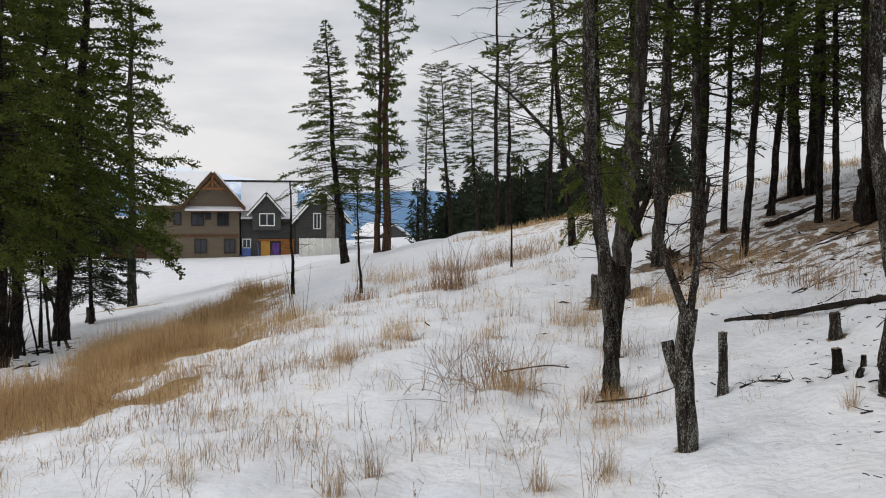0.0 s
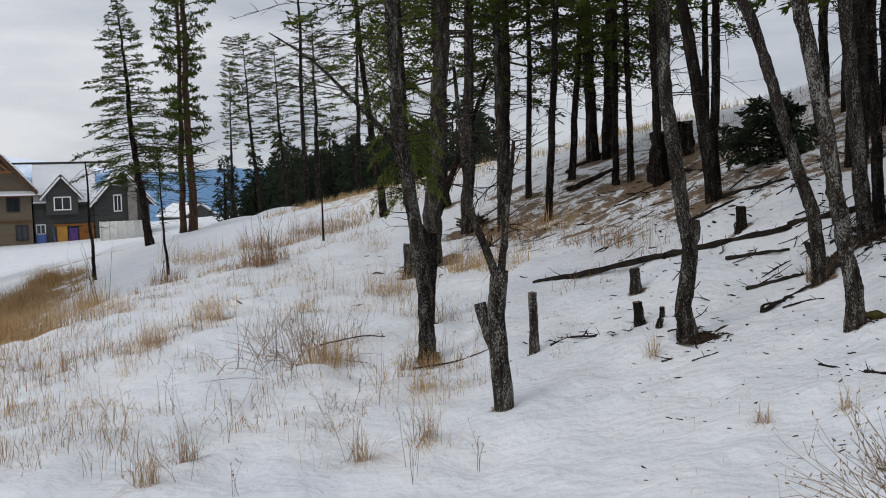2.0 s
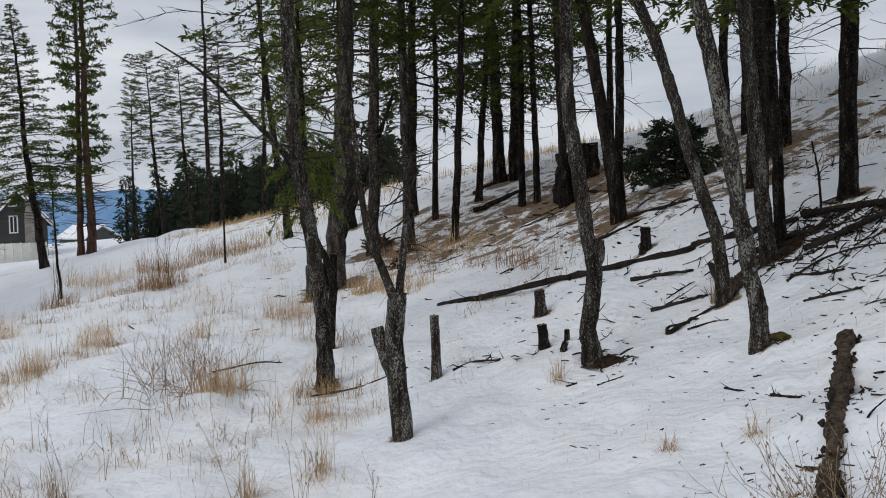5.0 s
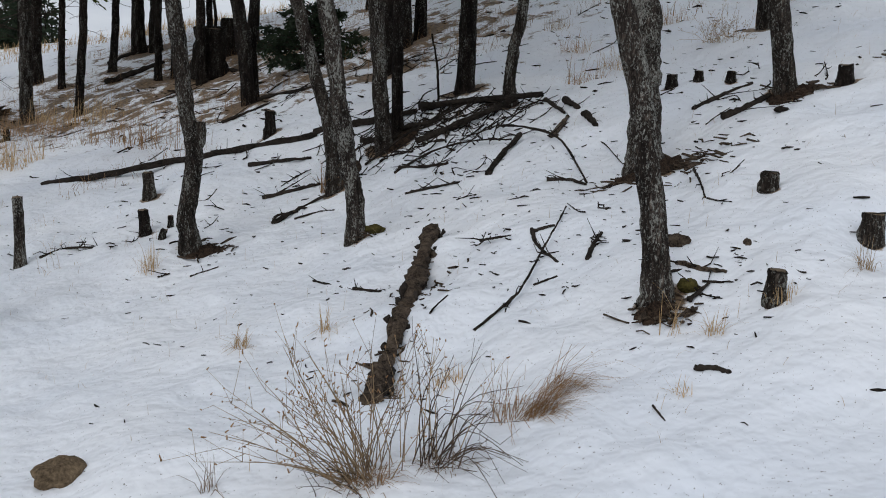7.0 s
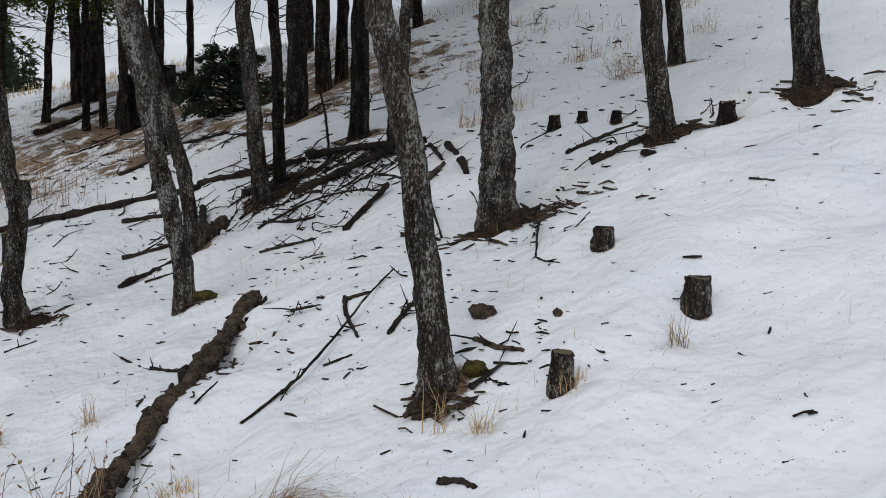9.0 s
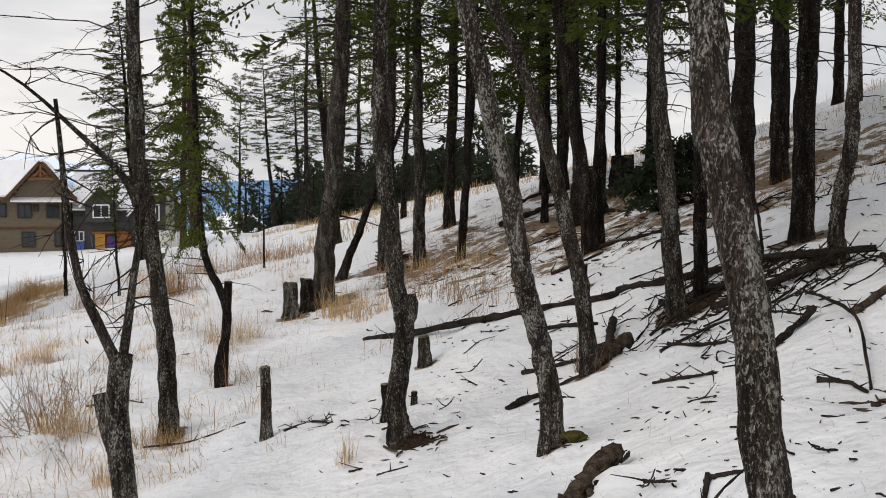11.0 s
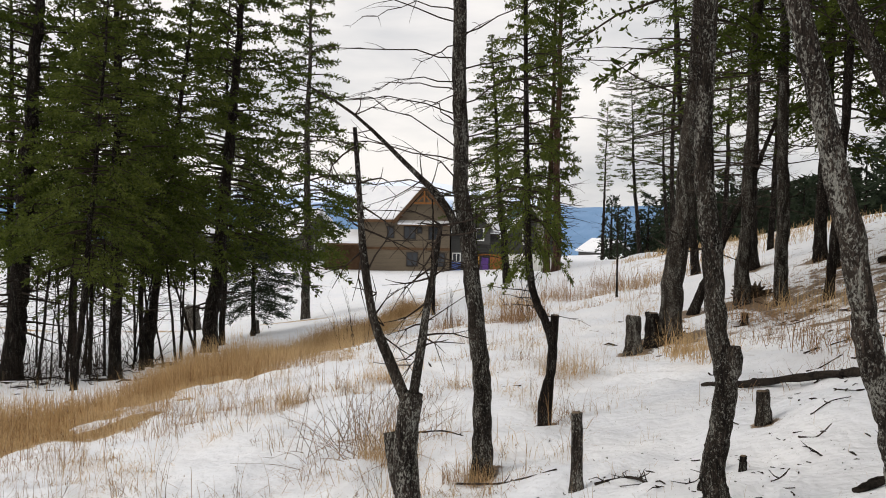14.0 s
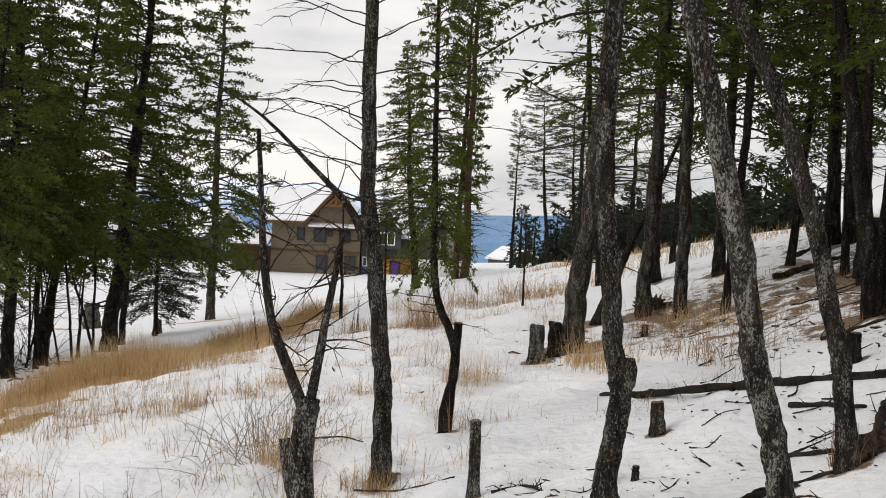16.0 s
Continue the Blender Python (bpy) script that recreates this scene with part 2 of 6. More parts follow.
# ---- shaping ----
class Soup:
    """Gathers triangles and makes one mesh of them."""

    def __init__(self):
        self.verts, self.tris, self.count = [], [], 0

    def add(self, v, f):
        self.verts.append(np.asarray(v, dtype=np.float64))
        self.tris.append(np.asarray(f, dtype=np.int64) + self.count)
        self.count += len(v)

    def mesh(self, name, material, smooth=True):
        v, f = np.concatenate(self.verts), np.concatenate(self.tris)
        me = bpy.data.meshes.new(name)
        me.vertices.add(len(v))
        me.vertices.foreach_set("co", v.astype(np.float32).ravel())
        me.loops.add(f.size)
        me.loops.foreach_set("vertex_index", f.astype(np.int32).ravel())
        me.polygons.add(len(f))
        me.polygons.foreach_set("loop_start", np.arange(0, f.size, 3, dtype=np.int32))
        me.polygons.foreach_set("use_smooth", np.full(len(f), smooth))
        me.update(calc_edges=True)
        me.validate()
        me.materials.append(material)
        return me


def ring_faces(rows, sides, cap=True):
    i, j = np.meshgrid(np.arange(rows - 1), np.arange(sides), indexing="ij")
    a, b = (i * sides + j).ravel(), (i * sides + (j + 1) % sides).ravel()
    f = np.concatenate([np.stack([a, b, b + sides], 1), np.stack([a, b + sides, a + sides], 1)])
    if cap:
        k = np.arange(1, sides - 1)
        end = (rows - 1) * sides
        f = np.concatenate([f, np.stack([0 * k, k + 1, k], 1), np.stack([end + 0 * k, end + k, end + k + 1], 1)])
    return f


def spline(points, n):
    """n points along a smooth line through the given ones."""
    p = np.asarray(points, float)
    if len(p) == 2:
        return p[0] + np.linspace(0, 1, n)[:, None] * (p[1] - p[0])
    q = np.concatenate([[2 * p[0] - p[1]], p, [2 * p[-1] - p[-2]]])
    u = np.linspace(0, len(p) - 1 - 1e-9, n)
    k, t = u.astype(int), (u % 1)[:, None]
    a, b, c, d = q[k], q[k + 1], q[k + 2], q[k + 3]
    return 0.5 * (2 * b + (c - a) * t + (2 * a - 5 * b + 4 * c - d) * t**2 + (3 * b - a - 3 * c + d) * t**3)


def tube(points, radii, sides=8, rough=0.0, rng=None):
    p, r = np.asarray(points, float), np.asarray(radii, float)
    t = np.gradient(p, axis=0)
    t /= np.linalg.norm(t, axis=1)[:, None] + 1e-12
    ref = np.array([0.0, 0.0, 1.0]) if abs(t[:, 2]).mean() < 0.7 else np.array([0.0, 1.0, 0.0])
    u = np.cross(t, ref)
    u /= np.linalg.norm(u, axis=1)[:, None] + 1e-12
    w = np.cross(t, u)
    a = np.arange(sides) * 2 * np.pi / sides
    rr = np.repeat(r[:, None], sides, 1)
    if rough:
        rr = rr * (1 + rough * rng.normal(size=rr.shape))
    v = p[:, None, :] + rr[..., None] * (np.cos(a)[None, :, None] * u[:, None, :] + np.sin(a)[None, :, None] * w[:, None, :])
    return v.reshape(-1, 3), ring_faces(len(p), sides)


def part(name, soup, material, parent, label="", smooth=True):
    ob = new(name, soup.mesh(name, material, smooth))
    ob.parent = parent
    return tagged(ob, label)


def box(soup, x0, x1, y0, y1, z0, z1):
    v = [(x, y, z) for z in (z0, z1) for x, y in ((x0, y0), (x1, y0), (x1, y1), (x0, y1))]
    f = [(0, 2, 1), (0, 3, 2), (4, 5, 6), (4, 6, 7)]
    for i in range(4):
        j = (i + 1) % 4
        f += [(i, j, j + 4), (i, j + 4, i + 4)]
    soup.add(v, f)


def prism(soup, outline, y0, y1):
    """A convex outline in x and z, pulled from y0 to y1."""
    n = len(outline)
    v = [(x, y0, z) for x, z in outline] + [(x, y1, z) for x, z in outline]
    f = [(0, i, i + 1) for i in range(1, n - 1)] + [(n, n + i + 1, n + i) for i in range(1, n - 1)]
    for i in range(n):
        j = (i + 1) % n
        f += [(i, i + n, j + n), (i, j + n, j)]
    soup.add(v, f)


# ---- ground ----
NEAR_SWELLS = [
    (2.53, 6.07, 0.75, 0.05), (3.16, 5.16, 0.75, -0.113), (3.64, 6.37, 0.75, -0.096), (3.11, 2.81, 0.75, -0.038), (4.21, 3.9, 0.75, 0.085), (4.38, 6.97, 0.75, -0.045), (5.27, 7.24, 0.75, 0.03), (5.06, 6.25, 0.75, 0.023), (5.48, 4.14, 0.75, 0.022),
    (1.75, 7.06, 0.75, -0.017), (3.92, 2.48, 0.75, 0.063), (3.28, 4.52, 0.75, 0.04), (2.09, 3.0, 0.75, -0.02), (2.81, 7.79, 0.75, -0.035), (4.13, 8.59, 0.75, -0.014),
    (1.22, 5.64, 0.5, 0.06), (4.44, 4.24, 0.38, -0.16),
    (1, 6, 1.6, -0.22), (3, 4.6, 1.5, 0.058), (1, 9, 1.6, -0.066), (2.6, 9.4, 1.4, -0.161), (1.7, 13.2, 2.0, -0.247), (2.4, 2.2, 1.6, 0.244),
    (5.8, 4, 1.6, 0.362), (0, 3, 4, 0.304), (4, 3, 3, -0.339), (0, 8, 4, -0.084), (4, 8, 3, 0.437), (7, 7, 4, -0.697), (-2, 4, 2.5, 0.088), (8, 0, 4, 0.632),
]
FAR_SWELLS = [
    (0, 14, 5, 1.093), (5, 14, 4, -0.808), (-6, 12, 6, -0.763), (-6, 25, 9, -1.129), (3, 25, 8, -0.523), (-14, 32, 10, -0.91), (-4, 42, 14, 1.198), (-20, 45, 14, -1.893),
    (10, 30, 12, 2.964), (7, 20, 4, 0.121), (12, 15, 5, 0.552), (5, 28, 6, 1.027), (14, 30, 10, -2.46), (-25, 95, 25, -1.748), (-5, 75, 18, -0.716), (11, 9, 5, 1.158), (16, 20, 9, 0.756),
]


GRIDS = {}


def lumps(x, y, seed, cell):
    """Smooth random lumps about cell metres across."""
    grid = GRIDS.setdefault(seed, np.random.default_rng(seed).normal(size=(256, 256)))
    u, v = x / cell + 1000.3, y / cell + 1000.7
    i, j = np.floor(u).astype(int), np.floor(v).astype(int)
    fu, fv = u - i, v - j
    fu, fv = fu**3 * (fu * (6 * fu - 15) + 10), fv**3 * (fv * (6 * fv - 15) + 10)
    q = lambda a, b: grid[(i + a) % 256, (j + b) % 256]
    return (q(0, 0) * (1 - fu) + q(1, 0) * fu) * (1 - fv) + (q(0, 1) * (1 - fu) + q(1, 1) * fu) * fv


def relief(x, y):
    """Lumps and old dents of the snow, fading with distance."""
    close = np.exp(-np.clip(np.hypot(x - 1, y - 6) / 24, 0, 6) ** 2)
    out = 0.014 * lumps(x, y, 3, 1.1) + 0.024 * lumps(x * 0.94 + y * 0.3, y * 0.94 - x * 0.3, 4, 0.42)
    return close * (out + 0.016 * lumps(x * 0.8 - y * 0.6, y * 0.8 + x * 0.6, 5, 0.19) + 0.002 * lumps(x, y, 6, 0.09))


def ease(v, s):
    return s * np.logaddexp(0, v / s)


def ground(x, y):
    """Height of the ground: a hillside rising to the right, a road dip to the left, the valley beyond."""
    x, y = np.asarray(x, float), np.asarray(y, float)
    z = -0.364 + 0.255 * (ease(x - 1.5, 0.8) - ease(x - 26, 5)) / (1 + np.exp(np.clip((y - 30) / 9, -50, 50)))
    z = z - 0.05 * (ease(-x - 2, 2) - ease(-x - 32, 6))
    for cx, cy, s, h in NEAR_SWELLS + FAR_SWELLS:
        z = z + h * np.exp(-((x - cx) ** 2 + (y - cy) ** 2) / (2 * s * s))
    z = z + 0.16 * lumps(x, y, 17, 1.7) * np.exp(-(((y - 56) / 15) ** 2)) * (x < 4)
    return z + relief(x, y) - 0.075 * (ease(y - 118, 8) - ease(y - 1900, 60))


def gz(x, y):
    return float(ground(x, y))


TRUNKS = []  # x, y, radius of each melted hollow
rng = np.random.default_rng(5)


def band_edge(y):
    """Inner edge of the strip of tall dry grass beside the road."""
    return np.interp(y, [3, 6.4, 8.2, 9.0, 9.6, 11.3, 12.2, 13.3, 14.2, 15.5, 17, 23, 33, 36], [-4.6, -4.6, -4.4, -3.6, -2.6, -2.7, -3.6, -2.7, -2.6, -3.5, -4.1, -5.1, -6.1, -7.5])


def strip_depth(x, y):
    edge = band_edge(y) + 0.12 * np.sin(y * 2.1) + 0.1 * np.sin(y * 5.3)
    width = np.interp(y, [3, 8, 14, 24, 34, 37], [3.5, 3.2, 3.7, 3.5, 2.6, 0.4])
    return np.clip((edge - x) / 1.0 + 0.45 * lumps(x, y, 91, 0.6), 0, 1) * np.clip((x - edge + width) / 0.8, 0, 1) * np.clip((37.5 - y) / 2, 0, 1)


def graded(lo, hi, step, far_lo, far_hi, growth):
    mid = np.arange(lo, hi, step)
    up, s = [hi], step
    while up[-1] < far_hi:
        s *= growth
        up.append(up[-1] + s)
    dn, s = [lo], step
    while dn[-1] > far_lo:
        s *= growth
        dn.append(dn[-1] - s)
    return np.concatenate([dn[:0:-1], mid, up])


def build_ground():
    xs, ys = graded(-6, 9, 0.075, -2500, 2500, 1.07), graded(-1, 15, 0.075, -300, 4200, 1.06)
    X, Y = np.meshgrid(xs, ys)
    Z = ground(X, Y)
    litter = 0.16 + 0 * X
    hill = 1 / (1 + np.exp(-np.clip(X - 2.9, -40, 40) * 1.6)) / (1 + np.exp(-np.clip(Y - 8.7, -40, 40) * 1.2))
    litter += hill * (0.405 - 0.014 * np.clip(Y - 10, 0, 30) - 0.03 * np.clip(X - 7, 0, 6) - 0.06 * np.clip(X - 7.5, 0, 6) * (Y < 16))
    litter += 0.17 / (1 + np.exp(-np.clip(X - 5.6, -40, 40) * 1.5)) * (1 - hill) * (Y < 12) * (Y > 2.5)
    litter += 0.2 * np.exp(-((X - 1.5) ** 2 / 8 + (Y - 15) ** 2 / 9))
    litter += 0.16 * np.exp(-((X + 9) ** 2 / 14 + (Y - 22) ** 2 / 60))
    litter += 0.17 * np.exp(-((X - 4.7) ** 2 / 0.3 + (Y - 6.7) ** 2 / 0.7))
    litter += 0.3 * np.exp(-((X - 4.4) ** 2 + (Y - 4.07) ** 2) / 0.045)
    for tx, ty, tr in TRUNKS:
        d = np.hypot(X - tx, Y - ty)
        near = np.exp(-(d / (tr * 1.35)) ** 2)
        Z -= 0.02 * np.exp(-(d / (tr * 1.6)) ** 2)
        litter += 0.55 * near
    straw = 0.04 + 0.66 * strip_depth(X, Y)
    straw += 0.5 * np.exp(-((X - 4) ** 2 / 60 + (Y - 30) ** 2 / 60)) * (Y > 16)
    straw += 0.62 * np.exp(-((Y - 38.6 - 0.25 * (X + 12)) / 0.8) ** 2) * (X < -5) * (X > -40)
    me = bpy.data.meshes.new("ground")
    ny, nx = X.shape
    v = np.stack([X, Y, Z], -1).reshape(-1, 3)
    i, j = np.meshgrid(np.arange(ny - 1), np.arange(nx - 1), indexing="ij")
    a = (i * nx + j).ravel()
    f = np.stack([a, a + 1, a + nx + 1, a + nx], 1)
    me.vertices.add(len(v))
    me.vertices.foreach_set("co", v.astype(np.float32).ravel())
    me.loops.add(f.size)
    me.loops.foreach_set("vertex_index", f.astype(np.int32).ravel())
    me.polygons.add(len(f))
    me.polygons.foreach_set("loop_start", np.arange(0, f.size, 4, dtype=np.int32))
    me.polygons.foreach_set("use_smooth", np.ones(len(f), bool))
    me.update(calc_edges=True)
    for name, values in (("litter", litter), ("straw", straw)):
        me.attributes.new(name, "FLOAT", "POINT").data.foreach_set("value", values.ravel().astype(np.float32))
    me.materials.append(GROUND)
    ob = new("ground", me)
    tagged(ob, "old trodden snow thinning to brown litter on a hillside", "ground", kind="structure")


# ---- trees ----
def needles(soup, at, way, length, width, g):
    """Slim sprays of needles: one kinked blade of two triangles each."""
    n = len(at)
    side = np.cross(way, g.normal(size=(n, 3)))
    side /= np.linalg.norm(side, axis=1)[:, None] + 1e-9
    L, W = np.asarray(length)[:, None], np.asarray(width)[:, None]
    mid = at + way * L * 0.45
    v = np.stack([at, mid + side * W, at + way * L, mid - side * W], 1).reshape(-1, 3)
    k = np.arange(n)[:, None] * 4
    soup.add(v, np.concatenate([k + [[0, 1, 2]], k + [[0, 2, 3]]]))


def crown_shapes(name, seed, height, base_r, tip_r, start, count, per_metre, blade, droop=0.22, lift=0.05, gap=0.25, leaf=NEEDLE, wood=TWIG, bulge=0.25, sag=-0.2):
    """Meshes of limbs and needles for a conifer's crown that stands from z = start to z = height."""
    g = np.random.default_rng(seed)
    limbs, leaves = Soup(), Soup()
    for i in range(count):
        u = (i + g.uniform(0, 0.9)) / count
        z = start + (height - start) * u**0.92
        shape = base_r * (1 - u) + tip_r * u
        shape *= min(1.0, 0.45 + u / bulge * 0.55) if u < bulge else 1.0
        if g.random() < gap * 0.6:
            continue
        L = shape * g.uniform(0.55, 1.12)
        az = i * 2.4 + g.normal() * 0.5
        out = np.array([math.cos(az), math.sin(az), 0.0])
        s = np.linspace(0, 1, 5)
        rise = lift + 0.55 * u + g.normal() * 0.08
        line = out * (s * L)[:, None] + np.array([0, 0, 1.0]) * (z + rise * s * L - droop * (s * L) ** 2 / max(L, 0.3) * (1.4 - u))[:, None]
        line += g.normal(size=line.shape) * 0.03 * s[:, None] * L
        limbs.add(*tube(line, np.linspace(0.008 + 0.008 * L, 0.003, 5), 3))
        n = max(3, int(L * per_metre))
        q = g.uniform(0.18, 1.0, n) ** 0.8
        root = np.stack([np.interp(q, s, line[:, k]) for k in range(3)], 1)
        perp = np.cross(out, [0, 0, 1.0])
        flip = np.where(g.random(n) < 0.5, -1.0, 1.0)[:, None]
        way = out * g.uniform(0.3, 0.9, (n, 1)) + perp * flip * g.uniform(0.2, 1.0, (n, 1)) + np.array([0, 0, 1.0]) * g.normal(sag, 0.25, (n, 1))
        way /= np.linalg.norm(way, axis=1)[:, None]
        span = g.uniform(0.12, 0.42, n) * L * (1.15 - q) + blade[0]
        for k in range(6):
            f = (k + g.uniform(0, 1, n)) / 6
            if g.random() < gap * 0.4:
                continue
            p = root + way * (span * f)[:, None] + np.array([0, 0, -0.12]) * (span * f**2)[:, None]
            w2 = way + g.normal(size=(n, 3)) * 0.5
            w2 /= np.linalg.norm(w2, axis=1)[:, None]
            needles(leaves, p, w2, blade[0] * g.uniform(0.6, 1.3, n), blade[1] * g.uniform(0.6, 1.2, n), g)
    return limbs.mesh(name + "_limbs", wood), leaves.mesh(name + "_needles", leaf, False)


def bare_twigs(soup, axis_at, z0, z1, count, reach, g, fine=2, thick=0.006):
    """Dead side branches on a stem; axis_at(z) gives the stem's middle."""
    for _ in range(count):
        z = g.uniform(z0, z1)
        az = g.uniform(0, 6.28)
        L = reach * g.uniform(0.3, 1.0)
        d = np.array([math.cos(az), math.sin(az), g.normal(0.05, 0.22)])
        s = np.linspace(0, 1, 5)[:, None]
        line = axis_at(z) + d * s * L + np.array([0, 0, -1.0]) * g.uniform(-0.12, 0.22) * L * s**2 + g.normal(size=(5, 3)) * 0.025 * L * s
        soup.add(*tube(line, np.linspace(thick * (0.6 + L * 0.5), 0.0015, 5), 4))
        for _ in range(int(g.integers(0, fine + 1))):
            k = g.uniform(0.3, 0.9)
            root = np.array([np.interp(k, s[:, 0], line[:, c]) for c in range(3)])
            d2 = d + g.normal(size=3) * 0.6
            l2 = L * g.uniform(0.15, 0.45)
            soup.add(*tube(np.stack([root, root + d2 * l2 * 0.5, root + d2 * l2 + g.normal(size=3) * 0.03]), [0.0028, 0.002, 0.001], 3))


CROWNS = {}


def stem_line(points, n=26):
    line = spline(points, n)
    return line, lambda z: np.array([np.interp(z, line[:, 2], line[:, k]) for k in range(3)])


def tree(name, label, points, dia, bark, crown=None, crown_from=3.0, crown_scale=1.0, twigs=0, twig_from=0.9, reach=0.7, flare=1.35, seed=0, group="", top=0.35, sides=14, spread=1.0):
    """A tree on the ground: a stem through the given points, dead twigs below and a crown above."""
    g = np.random.default_rng(seed + 77)
    x, y = points[0][:2]
    base = new(name)
    base.location = (x, y, gz(x, y))
    origin = np.array(base.location)
    pts = np.array(points, float) - origin
    pts[0, 2] = -0.12
    H = pts[-1, 2]
    line, axis_at = stem_line(pts, 84)
    bend = np.convolve(g.normal(size=100), np.ones(9) / 3, "same")[8:92]
    knots = np.convolve(g.normal(size=100), [0.5, 1, 0.5], "same")[8:92]
    z = np.clip(line[:, 2], 0, None)
    r = dia / 2 * (1 - (1 - (0.06 if crown else top)) * (z / H) ** 1.15) * (1 + (flare - 1) * np.exp(-z / (dia * 0.9)))
    stem = Soup()
    crook = np.stack([bend, np.roll(bend, 31), 0 * bend], 1) * dia * 0.07 * np.clip(line[:, 2:] / 0.5, 0, 1)
    stem.add(*tube(line + crook, r * (1 + 0.02 * knots), sides, 0.04 if dia < 0.15 else 0.022, g))
    part("trunk", stem, bark, base)
    if twigs:
        dead = Soup()
        bare_twigs(dead, axis_at, twig_from, min(crown_from + 0.6, H * 0.9) if crown else H * 0.97, twigs, reach, g, thick=max(0.006, dia * 0.05))
        part("dead_twig_fuzz", dead, TWIG, base)["kind"] = "stuff"
    if crown:
        limbs, leaves = CROWNS[crown]
        foot, tip = axis_at(crown_from), pts[-1]
        up = Vector(tip - foot).normalized()
        turn = Vector((0, 0, 1)).rotation_difference(up).to_matrix().to_4x4() @ Matrix.Rotation(g.uniform(0, 6.28), 4, "Z")
        k = np.linalg.norm(tip - foot) / 6.0
        m = Matrix.Translation(foot) @ turn @ Matrix.Diagonal((k * crown_scale * spread, k * crown_scale * spread, k, 1))
        for nm, me in (("bough_wood", limbs), ("crown", leaves)):
            ob = new(nm, me)
            ob.parent, ob.matrix_basis = base, m
            ob["kind"] = "stuff"
    TRUNKS.append((x, y, dia))
    return tagged(base, label, "tree", group)


def straight(x, y, h, lean=(0, 0), sway=0.05, seed=0):
    """Points of a stem that leans and sways a little."""
    g = np.random.default_rng(seed + 11)
    z0 = gz(x, y)
    pts = [(x, y, z0)]
    for k in (0.12, 0.28, 0.48, 0.72, 1.0):
        pts.append((x + lean[0] * h * k * (1.15 - 0.35 * k) + g.normal() * sway * k, y + lean[1] * h * k + g.normal() * sway * k, z0 + h * k))
    return pts

CROWNS["fir"] = crown_shapes("fir", 1, 6, 1.65, 0.12, 0.0, 100, 30, (0.07, 0.014), gap=0.42, bulge=0.1)
CROWNS["fir_thin"] = crown_shapes("fir_thin", 2, 6, 1.3, 0.12, 0.0, 84, 24, (0.07, 0.013), gap=0.46, bulge=0.12)
CROWNS["fir_old"] = crown_shapes("fir_old", 3, 6, 1.8, 0.15, 0.0, 100, 30, (0.075, 0.015), droop=0.32, gap=0.34, bulge=0.1)
CROWNS["spire"] = crown_shapes("spire", 4, 6, 1.55, 0.03, 0.0, 190, 48, (0.052, 0.016), droop=0.2, lift=-0.05, gap=0.2, leaf=NEEDLE, bulge=0.06, sag=-0.06)
CROWNS["dense"] = crown_shapes("dense", 5, 6, 1.75, 0.1, 0.0, 185, 54, (0.052, 0.017), droop=0.3, gap=0.36, bulge=0.06, sag=-0.1)
CROWNS["pine"] = crown_shapes("pine", 6, 6, 1.05, 0.5, 0.0, 130, 46, (0.062, 0.018), droop=0.08, lift=0.1, gap=0.45, bulge=0.4, sag=0.12)
CROWNS["thick"] = crown_shapes("thick", 8, 6, 1.5, 0.05, 0.0, 230, 40, (0.10, 0.013), droop=0.3, gap=0.06, leaf=NEEDLE_DARK, bulge=0.08)
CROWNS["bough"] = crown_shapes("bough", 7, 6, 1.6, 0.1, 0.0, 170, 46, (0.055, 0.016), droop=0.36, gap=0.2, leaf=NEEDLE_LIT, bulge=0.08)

# Firs on the near slope: crooked lichen-grown stems.
tree("fir_tree", "crooked lichen-grown fir with a knot and flared foot in snow",
     [(2.555, 6.08, 0.21), (2.535, 6.08, 0.4), (2.515, 6.08, 0.52), (2.555, 6.07, 0.76), (2.56, 6.07, 0.95), (2.515, 6.07, 1.17), (2.485, 6.12, 1.5), (2.445, 6.16, 1.95), (2.43, 6.17, 2.4), (2.5, 6.2, 5.0), (2.5, 6.2, 8.5)],
     0.105, BARK, "fir_thin", 2.9, twigs=26, twig_from=1.5, reach=0.6, seed=1, flare=1.5, group="near firs")
tree("fir_tree", "leaning lichen-spotted fir with mossy foot in snow",
     [(3.17, 5.14, 0.45), (3.16, 5.14, 0.73), (3.12, 5.16, 0.93), (3.04, 5.11, 1.2), (2.97, 5.1, 1.52), (2.83, 5.07, 2.15), (2.62, 5.05, 3.2), (2.3, 5.1, 6.0), (2.2, 5.1, 8.5)],
     0.098, BARK_PALE, "fir_thin", 2.6, twigs=16, twig_from=1.9, reach=0.5, seed=2, flare=1.35, group="near firs")
tree("fir_tree", "leaning grey fir rising beside rotten logs on snow",
     [(3.64, 6.34, 0.6), (3.60, 6.32, 0.95), (3.55, 6.39, 1.25), (3.485, 6.52, 1.64), (3.38, 6.52, 1.98), (3.24, 6.50, 2.38), (2.9, 6.46, 3.3), (2.5, 6.4, 6.0), (2.3, 6.5, 8.8)],
     0.094, BARK, "fir", 2.5, twigs=18, twig_from=1.8, reach=0.6, seed=3, flare=1.3, group="near firs")
